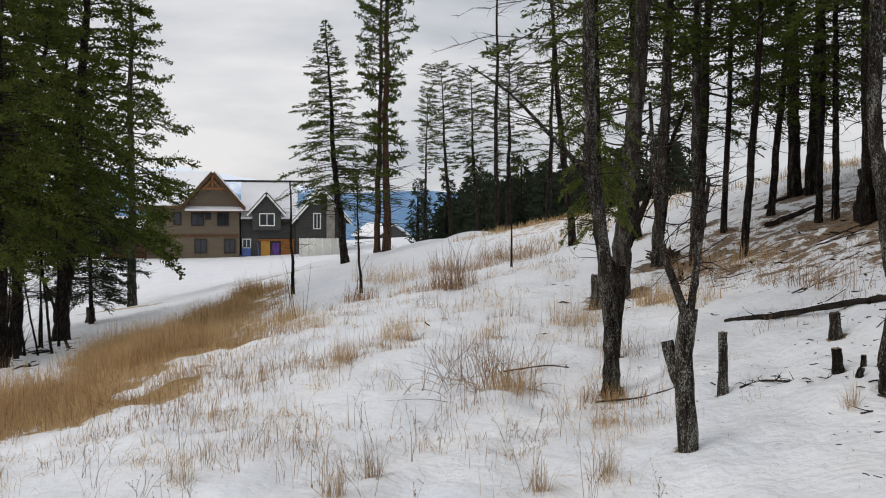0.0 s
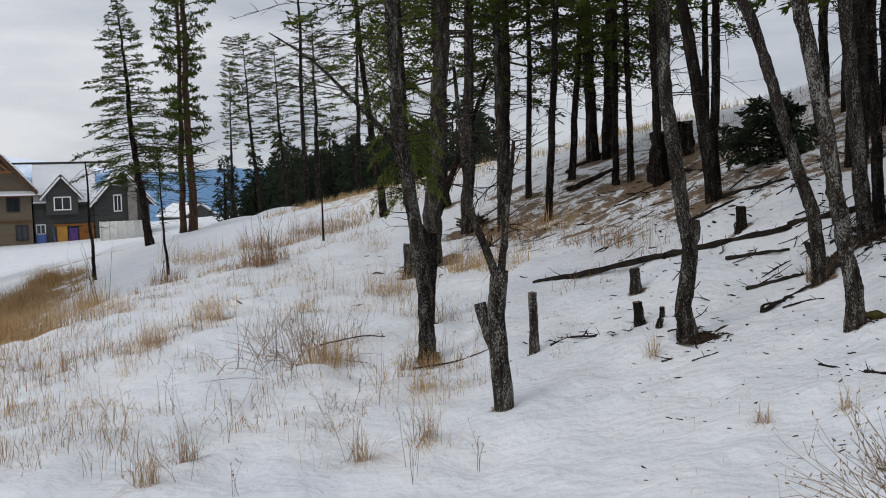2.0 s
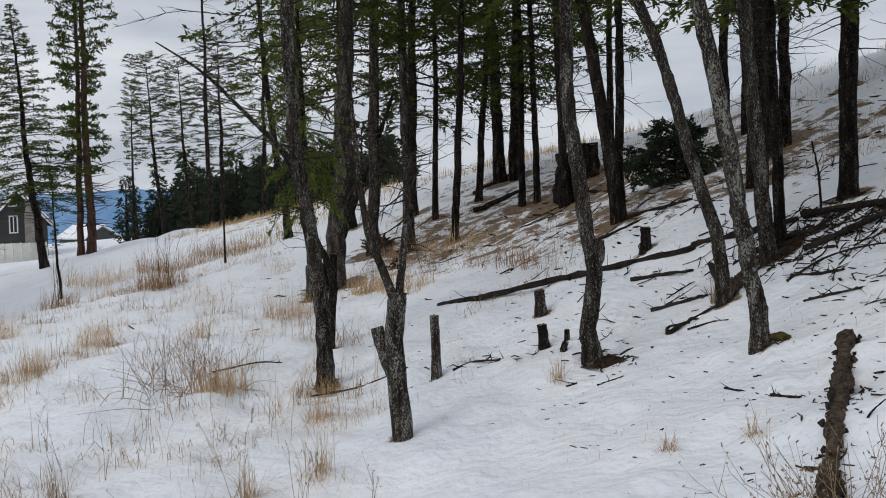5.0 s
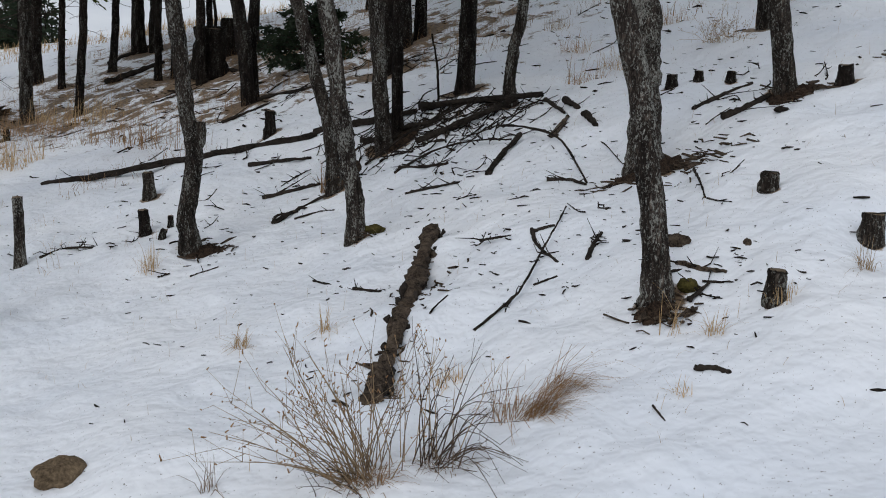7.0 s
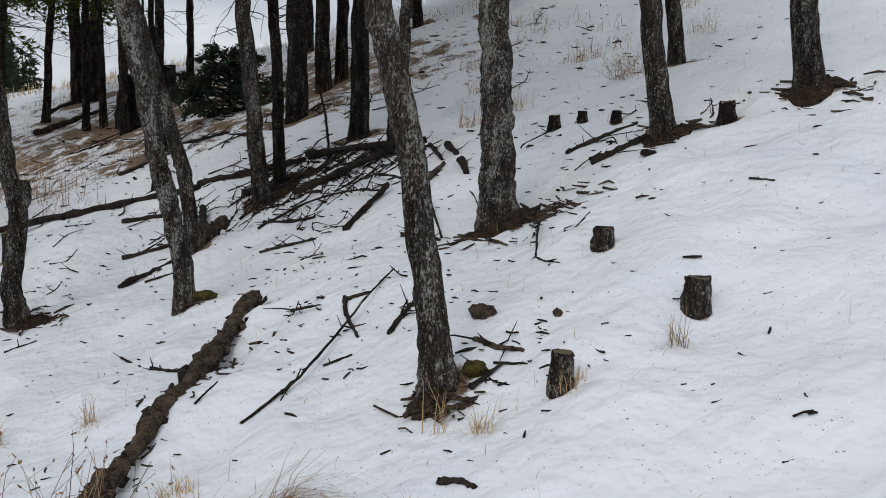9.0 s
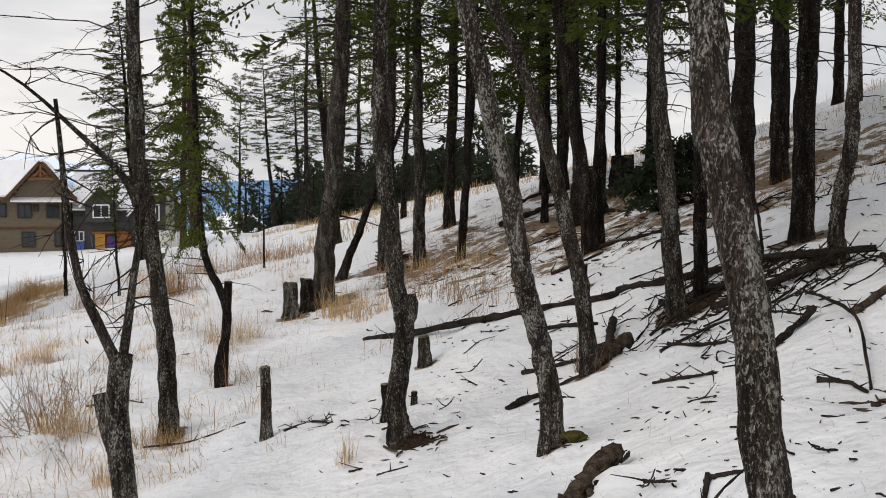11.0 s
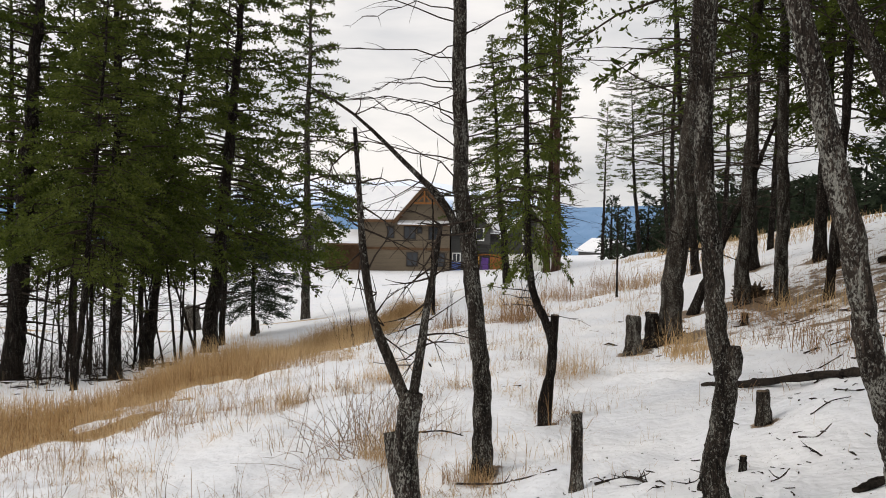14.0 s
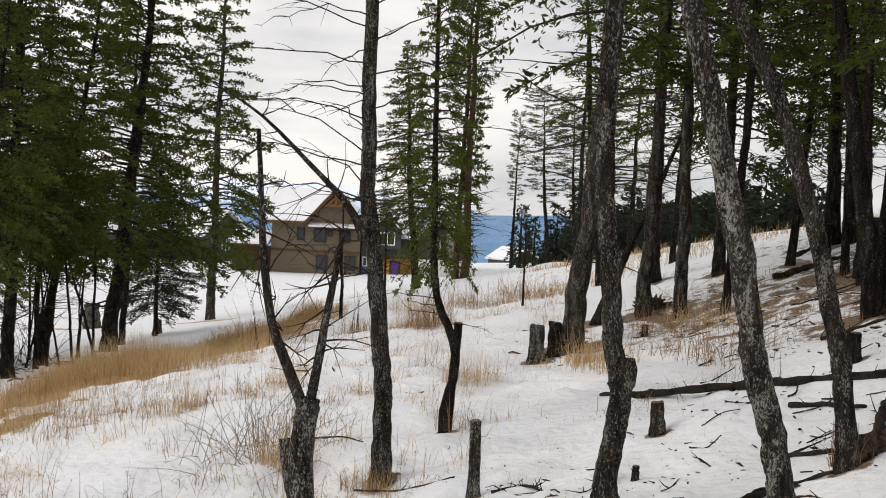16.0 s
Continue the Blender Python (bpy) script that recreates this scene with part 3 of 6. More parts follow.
tree("fir_tree", "stout fir with pale lichen plates and litter-filled foot",
     [(3.19, 2.83, 0.52), (3.18, 2.845, 0.75), (3.16, 2.88, 1.0), (3.14, 2.94, 1.35), (3.13, 3.04, 1.65), (3.10, 3.13, 2.02), (3.05, 3.32, 3.0), (3.0, 3.5, 6.0), (3.0, 3.5, 8.8)],
     0.095, BARK_PALE, "fir", 3.4, twigs=8, twig_from=2.3, reach=0.6, seed=4, flare=1.45, group="near firs", sides=22)
tree("fir_tree", "thick old fir on a melted brown litter mound",
     [(4.42, 4.19, 0.94), (4.42, 4.21, 1.12), (4.43, 4.25, 1.3), (4.43, 4.27, 1.55), (4.44, 4.3, 1.8), (4.44, 4.31, 2.3), (4.42, 4.3, 4.5), (4.4, 4.3, 9.5)],
     0.16, BARK_PALE, "fir_old", 3.2, twigs=10, twig_from=2.2, reach=0.6, seed=5, flare=1.5, group="near firs", sides=20)
tree("fir_tree", "lichen-grey fir with bare dead boughs and grassy foot",
     [(1.04, 7.77, 0.0), (1.03, 7.77, 0.3), (1.005, 7.78, 0.7), (0.94, 7.78, 1.3), (0.865, 7.78, 1.75), (0.845, 7.78, 2.1), (0.835, 7.78, 2.75), (0.81, 7.78, 5.0), (0.81, 7.78, 8.0)],
     0.125, BARK, "fir_thin", 3.6, twigs=24, twig_from=1.3, reach=0.5, seed=6, flare=1.3, group="near firs", sides=16)
tree("fir_sapling_tree", "crooked thin fir bending round its broken stub",
     [(1.23, 9.03, 0.03), (1.22, 9.03, 0.25), (1.29, 9.03, 0.55), (1.25, 9.02, 0.8), (1.13, 9.01, 1.1), (1.08, 9.01, 1.45), (1.05, 9.0, 2.05), (1.0, 9.0, 4.6)],
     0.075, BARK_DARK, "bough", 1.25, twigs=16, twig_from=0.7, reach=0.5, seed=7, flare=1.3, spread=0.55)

def sweep_bough(parent, root, az, L, rise, seed, thick=0.0055):
    """A long dead bough that rises, arches over and ends in fine side twigs."""
    g = np.random.default_rng(seed)
    d = np.array([math.cos(az), math.sin(az), 0.0])
    s = np.linspace(0, 1, 9)
    line = np.array(root) + d * (s * L)[:, None] + np.array([0, 0, 1.0]) * (rise * s * L - 0.28 * L * s**2.2)[:, None] + g.normal(size=(9, 3)) * 0.012 * L
    line[0] = root
    b = Soup()
    b.add(*tube(line, np.linspace(thick, 0.0016, 9), 5))
    for k in range(3, 9):
        for flip in (-1, 1):
            if g.random() < 0.8:
                w = d * 0.75 + np.array([-d[1], d[0], 0]) * flip * g.uniform(0.3, 0.8) + np.array([0, 0, g.normal(0.05, 0.2)])
                q = line[k]
                l2 = L * g.uniform(0.1, 0.3) * (1.2 - k / 9)
                b.add(*tube(np.stack([q, q + w * l2 * 0.5, q + w * l2 + [0, 0, -0.1 * l2]]), [0.0028, 0.0018, 0.0008], 3))
    part("dead_bough", b, TWIG, parent)


lone = bpy.data.objects["fir_tree.005"]
bough_rng = np.random.default_rng(15)
for k in range(34):
    bz = 1.75 + 2.6 * k / 34
    bx = float(np.interp(bz, [1.75, 2.1, 2.75, 5.0], [0.865, 0.845, 0.835, 0.81])) - 1.04
    sweep_bough(lone, (bx, 0.02, bz), (math.pi if k % 3 else 0.2) + bough_rng.normal() * 0.55, bough_rng.uniform(0.7, 1.35), bough_rng.uniform(0.15, 0.6), 200 + k)
knot = Soup()
knot.add(*tube([(0.0, 0.0, 0.0), (0.012, 0, 0.05), (0.014, 0, 0.12), (0.012, 0, 0.17)], [0.02, 0.036, 0.038, 0.03], 12, 0.08, np.random.default_rng(2)))
kn = part("broken_knot", knot, BARK, bpy.data.objects["fir_tree"])
kn.location = (0.03, -0.01, 0.60)


def fir(x, y, dia, h, lean=(0.0, 0.0), crown="fir", start=2.4, bark=None, twigs=30, seed=0, label="dark slender fir with dead lower twigs on the slope", reach=0.6, spread=1.0, sway=0.04, group="slope firs"):
    return tree("fir_tree", label, straight(x, y, h, lean, sway, seed), dia, bark or BARK_DARK, crown, start, twigs=twigs, twig_from=1.0, reach=reach, seed=seed, group=group, sides=12, spread=spread, flare=1.25)


fir(4.33, 6.86, 0.12, 8.5, (-0.09, 0.03), "fir", 1.8, BARK, seed=20, label="twin-stemmed dark fir above a pile of fallen logs")
fir(4.54, 7.05, 0.09, 7.5, (-0.03, 0.02), "fir_thin", 2.3, seed=21)
fir(5.3, 7.26, 0.150, 9.5, (0.008, 0.0), "fir", 1.7, seed=22, twigs=18)
tree("fir_tree", "small crooked fir standing in a heap of dead branches",
     [(5.1, 6.32, 1.2), (5.07, 6.33, 1.45), (5.1, 6.32, 1.7), (5.14, 6.3, 2.2), (5.14, 6.3, 2.7), (5.1, 6.3, 7.5)], 0.088, BARK, "fir_thin", 2.0, twigs=18, seed=23, flare=1.5, group="slope firs")
fir(6.54, 10.35, 0.165, 9.5, (-0.015, 0.01), "fir_old", 2.1, seed=24)
fir(6.84, 10.51, 0.14, 9.0, (-0.005, 0.0), "fir", 2.3, seed=25)
fir(5.70, 9.25, 0.20, 9.5, (-0.005, 0.0), "fir_old", 2.1, seed=26)
fir(4.62, 10.25, 0.15, 9.0, (-0.14, 0.05), "fir", 2.3, seed=27, twigs=18)
fir(4.75, 10.50, 0.11, 8.5, (0.0, 0.0), "fir_thin", 2.3, seed=28)
fir(5.26, 13.57, 0.13, 8.0, (-0.02, 0.0), "fir", 2.4, seed=29)
fir(5.48, 4.14, 0.12, 8.5, (-0.13, 0.1), "fir", 2.3, BARK, seed=30)
fir(6.2, 3.78, 0.145, 8.5, (-0.12, 0.1), "fir", 2.3, BARK, seed=31)
fir(7.54, 6.04, 0.125, 8.0, (-0.08, 0.09), "fir", 2.3, BARK, seed=32)
fir(1.93, 13.75, 0.27, 12.0, (0.07, 0.0), "fir_old", 3.6, BARK, seed=33, twigs=40, reach=1.2, label="broad old fir leaning over a sawn stump")
tree("dead_tree", "dead trunk propped aslant against a standing fir", [(2.13, 15.6, 0.42), (2.5, 15.6, 1.3), (2.95, 15.6, 2.4), (3.2, 15.6, 3.1)], 0.13, BARK_DARK, None, twigs=6, reach=0.5, seed=34)
fir(2.81, 15.6, 0.20, 10.0, (0.033, 0.0), "fir", 3.0, BARK, seed=35, twigs=30, reach=0.9)
fir(3.30, 15.1, 0.175, 10.0, (-0.006, 0.0), "fir", 3.0, BARK, seed=36, twigs=30, reach=0.9)
fir(4.05, 18.3, 0.20, 10.0, (0.02, 0.0), "fir_old", 1.9, seed=37, twigs=20)
fir(4.15, 16.9, 0.11, 8.0, (0.02, 0.0), "fir_thin", 1.7, seed=38)
fir(4.96, 17.0, 0.13, 8.5, (0.07, -0.01), "fir", 1.9, seed=39)
fir(3.03, 19.4, 0.24, 11.0, (-0.018, 0.0), "fir_old", 2.8, seed=40, twigs=30, reach=1.0)
fir(5.85, 18.5, 0.24, 10.0, (-0.04, 0.01), "fir_old", 1.7, seed=41)
fir(6.08, 18.3, 0.22, 10.0, (0.02, -0.005), "fir_old", 1.7, seed=42)
fir(5.10, 15.0, 0.11, 8.0, (0.006, 0.0), "fir", 1.7, seed=43)
fir(5.32, 14.9, 0.11, 8.0, (-0.015, 0.0), "fir_thin", 1.7, seed=44)
fir(7.16, 18.5, 0.12, 8.0, (-0.018, 0.0), "fir", 1.7, seed=45)
fir(3.80, 14.3, 0.12, 8.5, (0.05, -0.01), "fir", 2.7, seed=46, twigs=24)
fir(2.06, 21.7, 0.17, 8.0, (-0.11, 0.01), "fir_thin", 2.8, seed=47, twigs=30, reach=1.0)
fir(8.2, 14.2, 0.15, 8.0, (0.0, 0.0), "fir", 1.7, seed=48)
fir(8.9, 12.2, 0.14, 8.0, (0.01, 0.0), "fir_old", 1.7, seed=49)
fir(7.6, 12.6, 0.12, 8.0, (-0.02, 0.0), "fir", 1.7, seed=50)
fir(9.8, 15.6, 0.16, 8.5, (0.0, 0.0), "fir_old", 1.7, seed=51)
fir(9.9, 11.6, 0.13, 7.5, (-0.02, 0.0), "fir", 1.2, seed=52)
fir(9.13, 10.86, 0.13, 7.5, (0.0, 0.0), "fir", 1.5, seed=57)
fir(10.1, 10.3, 0.14, 7.5, (-0.1, 0.0), "fir_old", 1.4, seed=58)
fir(11.2, 12.4, 0.16, 8.0, (-0.02, 0.0), "fir_old", 1.2, seed=59)
fir(6.7, 15.2, 0.12, 8.0, (0.01, 0.0), "fir", 1.7, seed=53)
fir(6.01, 15.1, 0.06, 2.3, (-0.027, 0.01), None, 3, seed=54, twigs=4, label="charred broken snag on the crest of the slope")
fir(3.5, 23.0, 0.13, 9.0, (0.03, 0.0), "fir", 2.5, seed=55, twigs=20)
fir(6.9, 22.0, 0.15, 8.5, (-0.02, 0.0), "fir", 1.7, seed=56)

# The forked tree: a broken stub, two bare limbs.
fork = new("forked_dead_tree")
fork.location = (1.2, 5.68, gz(1.2, 5.68))
fo = np.array(fork.location)


def limb(name, points, r0, r1, parent, bark, twigs=0, reach=0.4, seed=0, offset=None, sides=12):
    g = np.random.default_rng(seed)
    line = spline(np.array(points) - offset, 16)
    s = Soup()
    s.add(*tube(line, np.linspace(r0, r1, 16), sides, 0.05, g))
    ob = part(name, s, bark, parent)
    if twigs:
        d = Soup()
        for _ in range(twigs):
            p = line[int(g.integers(3, 16))]
            w = g.normal(size=3) + [0, 0, 0.25]
            L = reach * g.uniform(0.25, 1)
            w = w / np.linalg.norm(w)
            mid = p + w * L * 0.5 + g.normal(size=3) * 0.03
            tip = p + w * L + g.normal(size=3) * 0.05
            d.add(*tube(spline([p, mid, tip], 5), np.linspace(0.005, 0.0012, 5), 4))
            for _ in range(2):
                d.add(*tube(np.stack([mid, mid + (w + g.normal(size=3) * 0.7) * L * 0.35]), [0.0025, 0.001], 3))
        part("twig", d, TWIG, ob)["kind"] = "stuff"
    return ob


limb("trunk", [(1.22, 5.68, -0.15), (1.2, 5.68, 0.2), (1.17, 5.67, 0.55), (1.19, 5.66, 0.78), (1.2, 5.66, 0.86)], 0.061, 0.05, fork, BARK_PALE, offset=fo, sides=18)
limb("broken_stub", [(1.16, 5.67, 0.40), (1.11, 5.7, 0.55), (1.085, 5.72, 0.66)], 0.043, 0.036, fork, BARK_PALE, offset=fo, sides=14)
limb("limb", [(1.19, 5.66, 0.78), (1.1, 5.62, 1.02), (1.03, 5.6, 1.2), (0.985, 5.58, 1.5), (0.96, 5.575, 1.8), (0.94, 5.57, 2.05)], 0.028, 0.009, fork, BARK, 16, 0.34, 3, fo)
limb("limb", [(1.2, 5.66, 0.8), (1.235, 5.67, 1.05), (1.26, 5.68, 1.25), (1.29, 5.69, 1.45), (1.31, 5.7, 1.62)], 0.024, 0.010, fork, BARK, 22, 0.36, 4, fo)
tagged(fork, "forked dead tree with a sawn stub and bare limbs", "tree")
TRUNKS.append((1.2, 5.68, 0.09))

snapped = new("snapped_treetop")
snapped.location = (0.86, 7.7, 1.6)
so = np.array(snapped.location)
limb("stem", [(-0.12, 7.4, 2.52), (0.2, 7.5, 2.32), (0.5, 7.6, 2.03), (0.68, 7.65, 1.85), (0.80, 7.68, 1.7), (0.86, 7.7, 1.55)], 0.005, 0.032, snapped, BARK, 12, 0.5, 5, so)
tagged(snapped, "bare snapped treetop hung slanting in a fir", "dead branch")

# Trees along the road and in the far field.
fir(-11.83, 27.3, 0.43, 15.0, (0.075, 0.04), "dense", 2.8, twigs=20, seed=60, reach=2.0, label="broad dark fir leaning beside the snowy road", group="roadside firs")
fir(-13.98, 39.2, 0.36, 16.5, (0.0, 0.0), "spire", 2.4, BARK, seed=61, twigs=20, reach=1.6, label="tall spire-shaped fir standing beyond the road", spread=0.9, group="roadside firs")
fir(-13.0, 32.5, 0.16, 6.8, (-0.01, 0.0), "thick", 0.8, seed=62, twigs=6, label="small dense dark fir by the road", group="roadside firs", spread=1.3)
fir(-9.75, 19.6, 0.26, 12.0, (0.0, 0.0), "dense", 2.8, seed=63, twigs=40, reach=1.6, label="dark fir with drooping boughs among roadside stems", group="roadside firs")
fir(-11.3, 23.2, 0.24, 11.0, (0.11, 0.06), "bough", 2.5, seed=64, twigs=30, reach=1.4, label="leaning fir with light green boughs", group="roadside firs")
fir(-12.3, 19.5, 0.46, 13.0, (0.05, 0.04), "dense", 3.0, seed=65, twigs=40, reach=1.8, label="thick dark fir above tall dry grass", group="roadside firs")
fir(-9.1, 17.3, 0.13, 9.0, (0.07, 0.05), "bough", 2.2, seed=66, twigs=30, reach=1.2, label="young light green fir over dry grass", group="roadside firs")
fir(-10.4, 21.6, 0.12, 8.0, (0.0, 0.0), "bough", 2.2, seed=67, twigs=30, reach=1.2, label="young light green fir in a thicket", group="roadside firs")
fir(-11.1, 20.6, 0.10, 7.0, (0.03, 0.0), "bough", 1.6, seed=68, twigs=24, reach=1.0, label="young thin fir in a roadside thicket", group="roadside firs")
fir(-13.2, 24.6, 0.20, 12.0, (0.02, 0.0), "dense", 2.6, seed=69, twigs=24, reach=1.4, label="dark fir in a roadside thicket", group="roadside firs")
fir(-14.6, 22.4, 0.22, 12.0, (-0.02, 0.0), "dense", 2.6, seed=70, twigs=24, reach=1.4, label="dark fir in a roadside thicket", group="roadside firs")
fir(-12.6, 29.5, 0.2, 12.5, (0.02, 0.0), "bough", 2.6, seed=71, twigs=16, reach=1.2, label="light green fir behind the roadside firs", group="roadside firs")
fir(-16.2, 27.0, 0.22, 12.0, (0.0, 0.0), "dense", 2.6, seed=72, twigs=20, reach=1.4, label="dark fir in a roadside thicket", group="roadside firs")

fir(-5.11, 37.5, 0.30, 9.2, (-0.10, -0.015), "spire", 2.2, seed=73, twigs=24, reach=1.2, label="leaning fir with a pointed crown near the houses", group="field pines", spread=1.45)
fir(-3.84, 40.7, 0.34, 16.0, (0.0, 0.0), "pine", 3.0, BARK_RED, seed=74, twigs=50, reach=1.8, label="tall reddish pine with a thin crown", group="field pines", spread=0.75)
fir(-4.25, 40.9, 0.26, 15.0, (0.02, 0.0), "pine", 3.2, BARK_RED, seed=75, twigs=50, reach=1.6, label="tall pine twinned with another stem", group="field pines", spread=0.7)
fir(-1.34, 51.8, 0.24, 9.3, (-0.10, 0.0), "pine", 3.6, seed=76, twigs=16, reach=0.9, label="thin leaning pine with a high tuft of crown", group="field pines", spread=1.9)
fir(0.05, 51.8, 0.24, 8.9, (-0.085, 0.0), "pine", 3.6, seed=77, twigs=16, reach=0.9, label="thin leaning pine with a high tuft of crown", group="field pines", spread=1.8)
fir(-2.48, 44.8, 0.15, 7.0, (0.014, 0.0), "pine", 3.2, seed=78, twigs=20, reach=0.8, label="slender pine in the open field", group="field pines", spread=1.0)
fir(0.71, 39.8, 0.2, 9.5, (-0.013, 0.0), None, 3, seed=79, twigs=60, reach=1.5, label="bare dead pine pole in the field", group="field pines")
fir(1.32, 44.8, 0.25, 8.5, (0.0, 0.0), "pine", 2.6, seed=80, twigs=20, reach=1.0, label="pine at the edge of the field", group="field pines", spread=1.8)
fir(2.6, 37.0, 0.2, 8.5, (0.02, 0.0), "fir", 2.2, seed=81, twigs=20, reach=1.0, label="fir at the edge of the field", group="field pines")
fir(3.4, 31.0, 0.18, 8.0, (-0.02, 0.0), "fir", 2.2, seed=82, twigs=20, reach=1.0, label="fir at the edge of the field", group="field pines")
fir(-2.87, 23.7, 0.07, 3.4, (-0.05, 0.0), "pine", 1.2, seed=83, twigs=20, reach=0.5, label="thin young pine rising from the snow", group="saplings", spread=0.5)
fir(-5.58, 29.3, 0.11, 3.4, (-0.04, 0.0), None, 1, seed=84, twigs=30, reach=0.8, label="bare young tree in the snowfield", group="saplings")
fir(0.65, 20.2, 0.045, 1.7, (0.0, 0.0), None, 1, seed=85, twigs=14, reach=0.2, label="thin bare sapling standing in snow", group="saplings", sway=0.01)

stem0 = fir(-10.2, 18.6, 0.06, 4.2, (0.04, 0.0), None, 3, seed=90, twigs=46, reach=0.7, label="bare thin sapling stem in a dark roadside thicket", group="thicket saplings")
thicket_rng = np.random.default_rng(19)
for k in range(34):
    sx, sy = thicket_rng.uniform(-14.5, -9.6), thicket_rng.uniform(17.2, 25.5)
    big = thicket_rng.uniform(0.5, 1.15)
    c = copy_thing(stem0, Matrix.Identity(4))
    c.matrix_basis = pose(sx, sy, gz(sx, sy), thicket_rng.normal() * 7, thicket_rng.normal() * 7, thicket_rng.uniform(0, 360)) @ Matrix.Diagonal((big * 1.1, big * 1.1, big, 1))


def woods():
    """Distant fir woods on the falling ground behind the field."""
    g = np.random.default_rng(9)
    limbs, leaves = crown_shapes("far_fir", 12, 6, 1.35, 0.05, 0.0, 46, 9, (0.42, 0.07), droop=0.2, gap=0.1)
    v = np.empty(len(leaves.vertices) * 3)
    leaves.vertices.foreach_get("co", v)
    f = np.empty(len(leaves.loops), dtype=np.int32)
    leaves.loops.foreach_get("vertex_index", f)
    v, f = v.reshape(-1, 3), f.reshape(-1, 3)
    s, stems = Soup(), Soup()
    for k in range(300):
        y = g.uniform(58, 112)
        x = g.uniform(-4 + (y - 58) * 0.02, 14) if k < 190 else g.uniform(12, 52)
        h = g.uniform(5.0, 9.5) * (0.72 + 0.28 * min(1, max(0, (x + 4) / 12))) * (0.74 if k < 190 else 0.42)
        a, z = g.uniform(0, 6.28), gz(x, y)
        c, d = math.cos(a), math.sin(a)
        m = np.array([[c, -d, 0], [d, c, 0], [0, 0, 1.0]]) * [[h / 6], [h / 6], [h / 6]]
        s.add(v @ m.T + [x, y, z + 0.3], f)
        stems.add(*tube([(x, y, z - 0.2), (x, y, z + h * 0.5), (x, y, z + h)], [0.14, 0.09, 0.02], 5))
    far = new("far_woods")
    part("foliage", s, NEEDLE_DARK, far, smooth=False)
    part("stems", stems, BARK_DARK, far)
    tagged(far, "dense dark fir woods beyond the snowfield", "woods", kind="stuff")


woods()


# ---- dead wood ----
def log(points, r, name="fallen_log", label="dark weathered log lying on the snow", material=None, taper=0.6, rough=0.14, sunk=0.25, snags=0, seed=0, group="", category="log"):
    g = np.random.default_rng(seed + int(abs(points[0][0]) * 977 + abs(points[0][1]) * 131))
    p = [(x, y, gz(x, y) + r * (1 - 2 * sunk) + (q[0] if q else 0)) for x, y, *q in points]
    if r > 0.02 and len(p) > 2:
        far = np.hypot(*(np.array(p)[:, :2] - p[0][:2]).T)
        fit = np.polyval(np.polyfit(far, [q[2] for q in p], 1), far)
        p = [(q[0], q[1], 0.3 * q[2] + 0.7 * z) for q, z in zip(p, fit)]
    line = spline(p, max(8, (11 if r > 0.04 else 5) * len(p)))
    origin = np.array(p[0])
    s = Soup()
    sides = 12 if r > 0.02 else 7
    wob = 1 + 0.10 * g.normal(size=len(line)).clip(-1.5, 1.5)
    s.add(*tube(line - origin + g.normal(size=line.shape) * r * 0.11, np.linspace(r, r * taper, len(line)) * wob, sides, rough, g))
    ob = new(name, s.mesh(name, material or CHAR))
    ob.location = origin
    if snags:
        d = Soup()
        for _ in range(snags):
            q = line[int(g.integers(1, len(line)))] - origin
            w = g.normal(size=3) * [1, 1, 0.35] + [0, 0, 0.25]
            L = g.uniform(0.03, 0.1) * min(1.0, r / 0.018 + 0.2)
            d.add(*tube(np.stack([q, q + w * L * 0.5, q + w * L + g.normal(size=3) * 0.02]), [0.004, 0.003, 0.0014], 4))
        part("snag", d, CHAR, ob)["kind"] = "stuff"
    return tagged(ob, label, category, group)


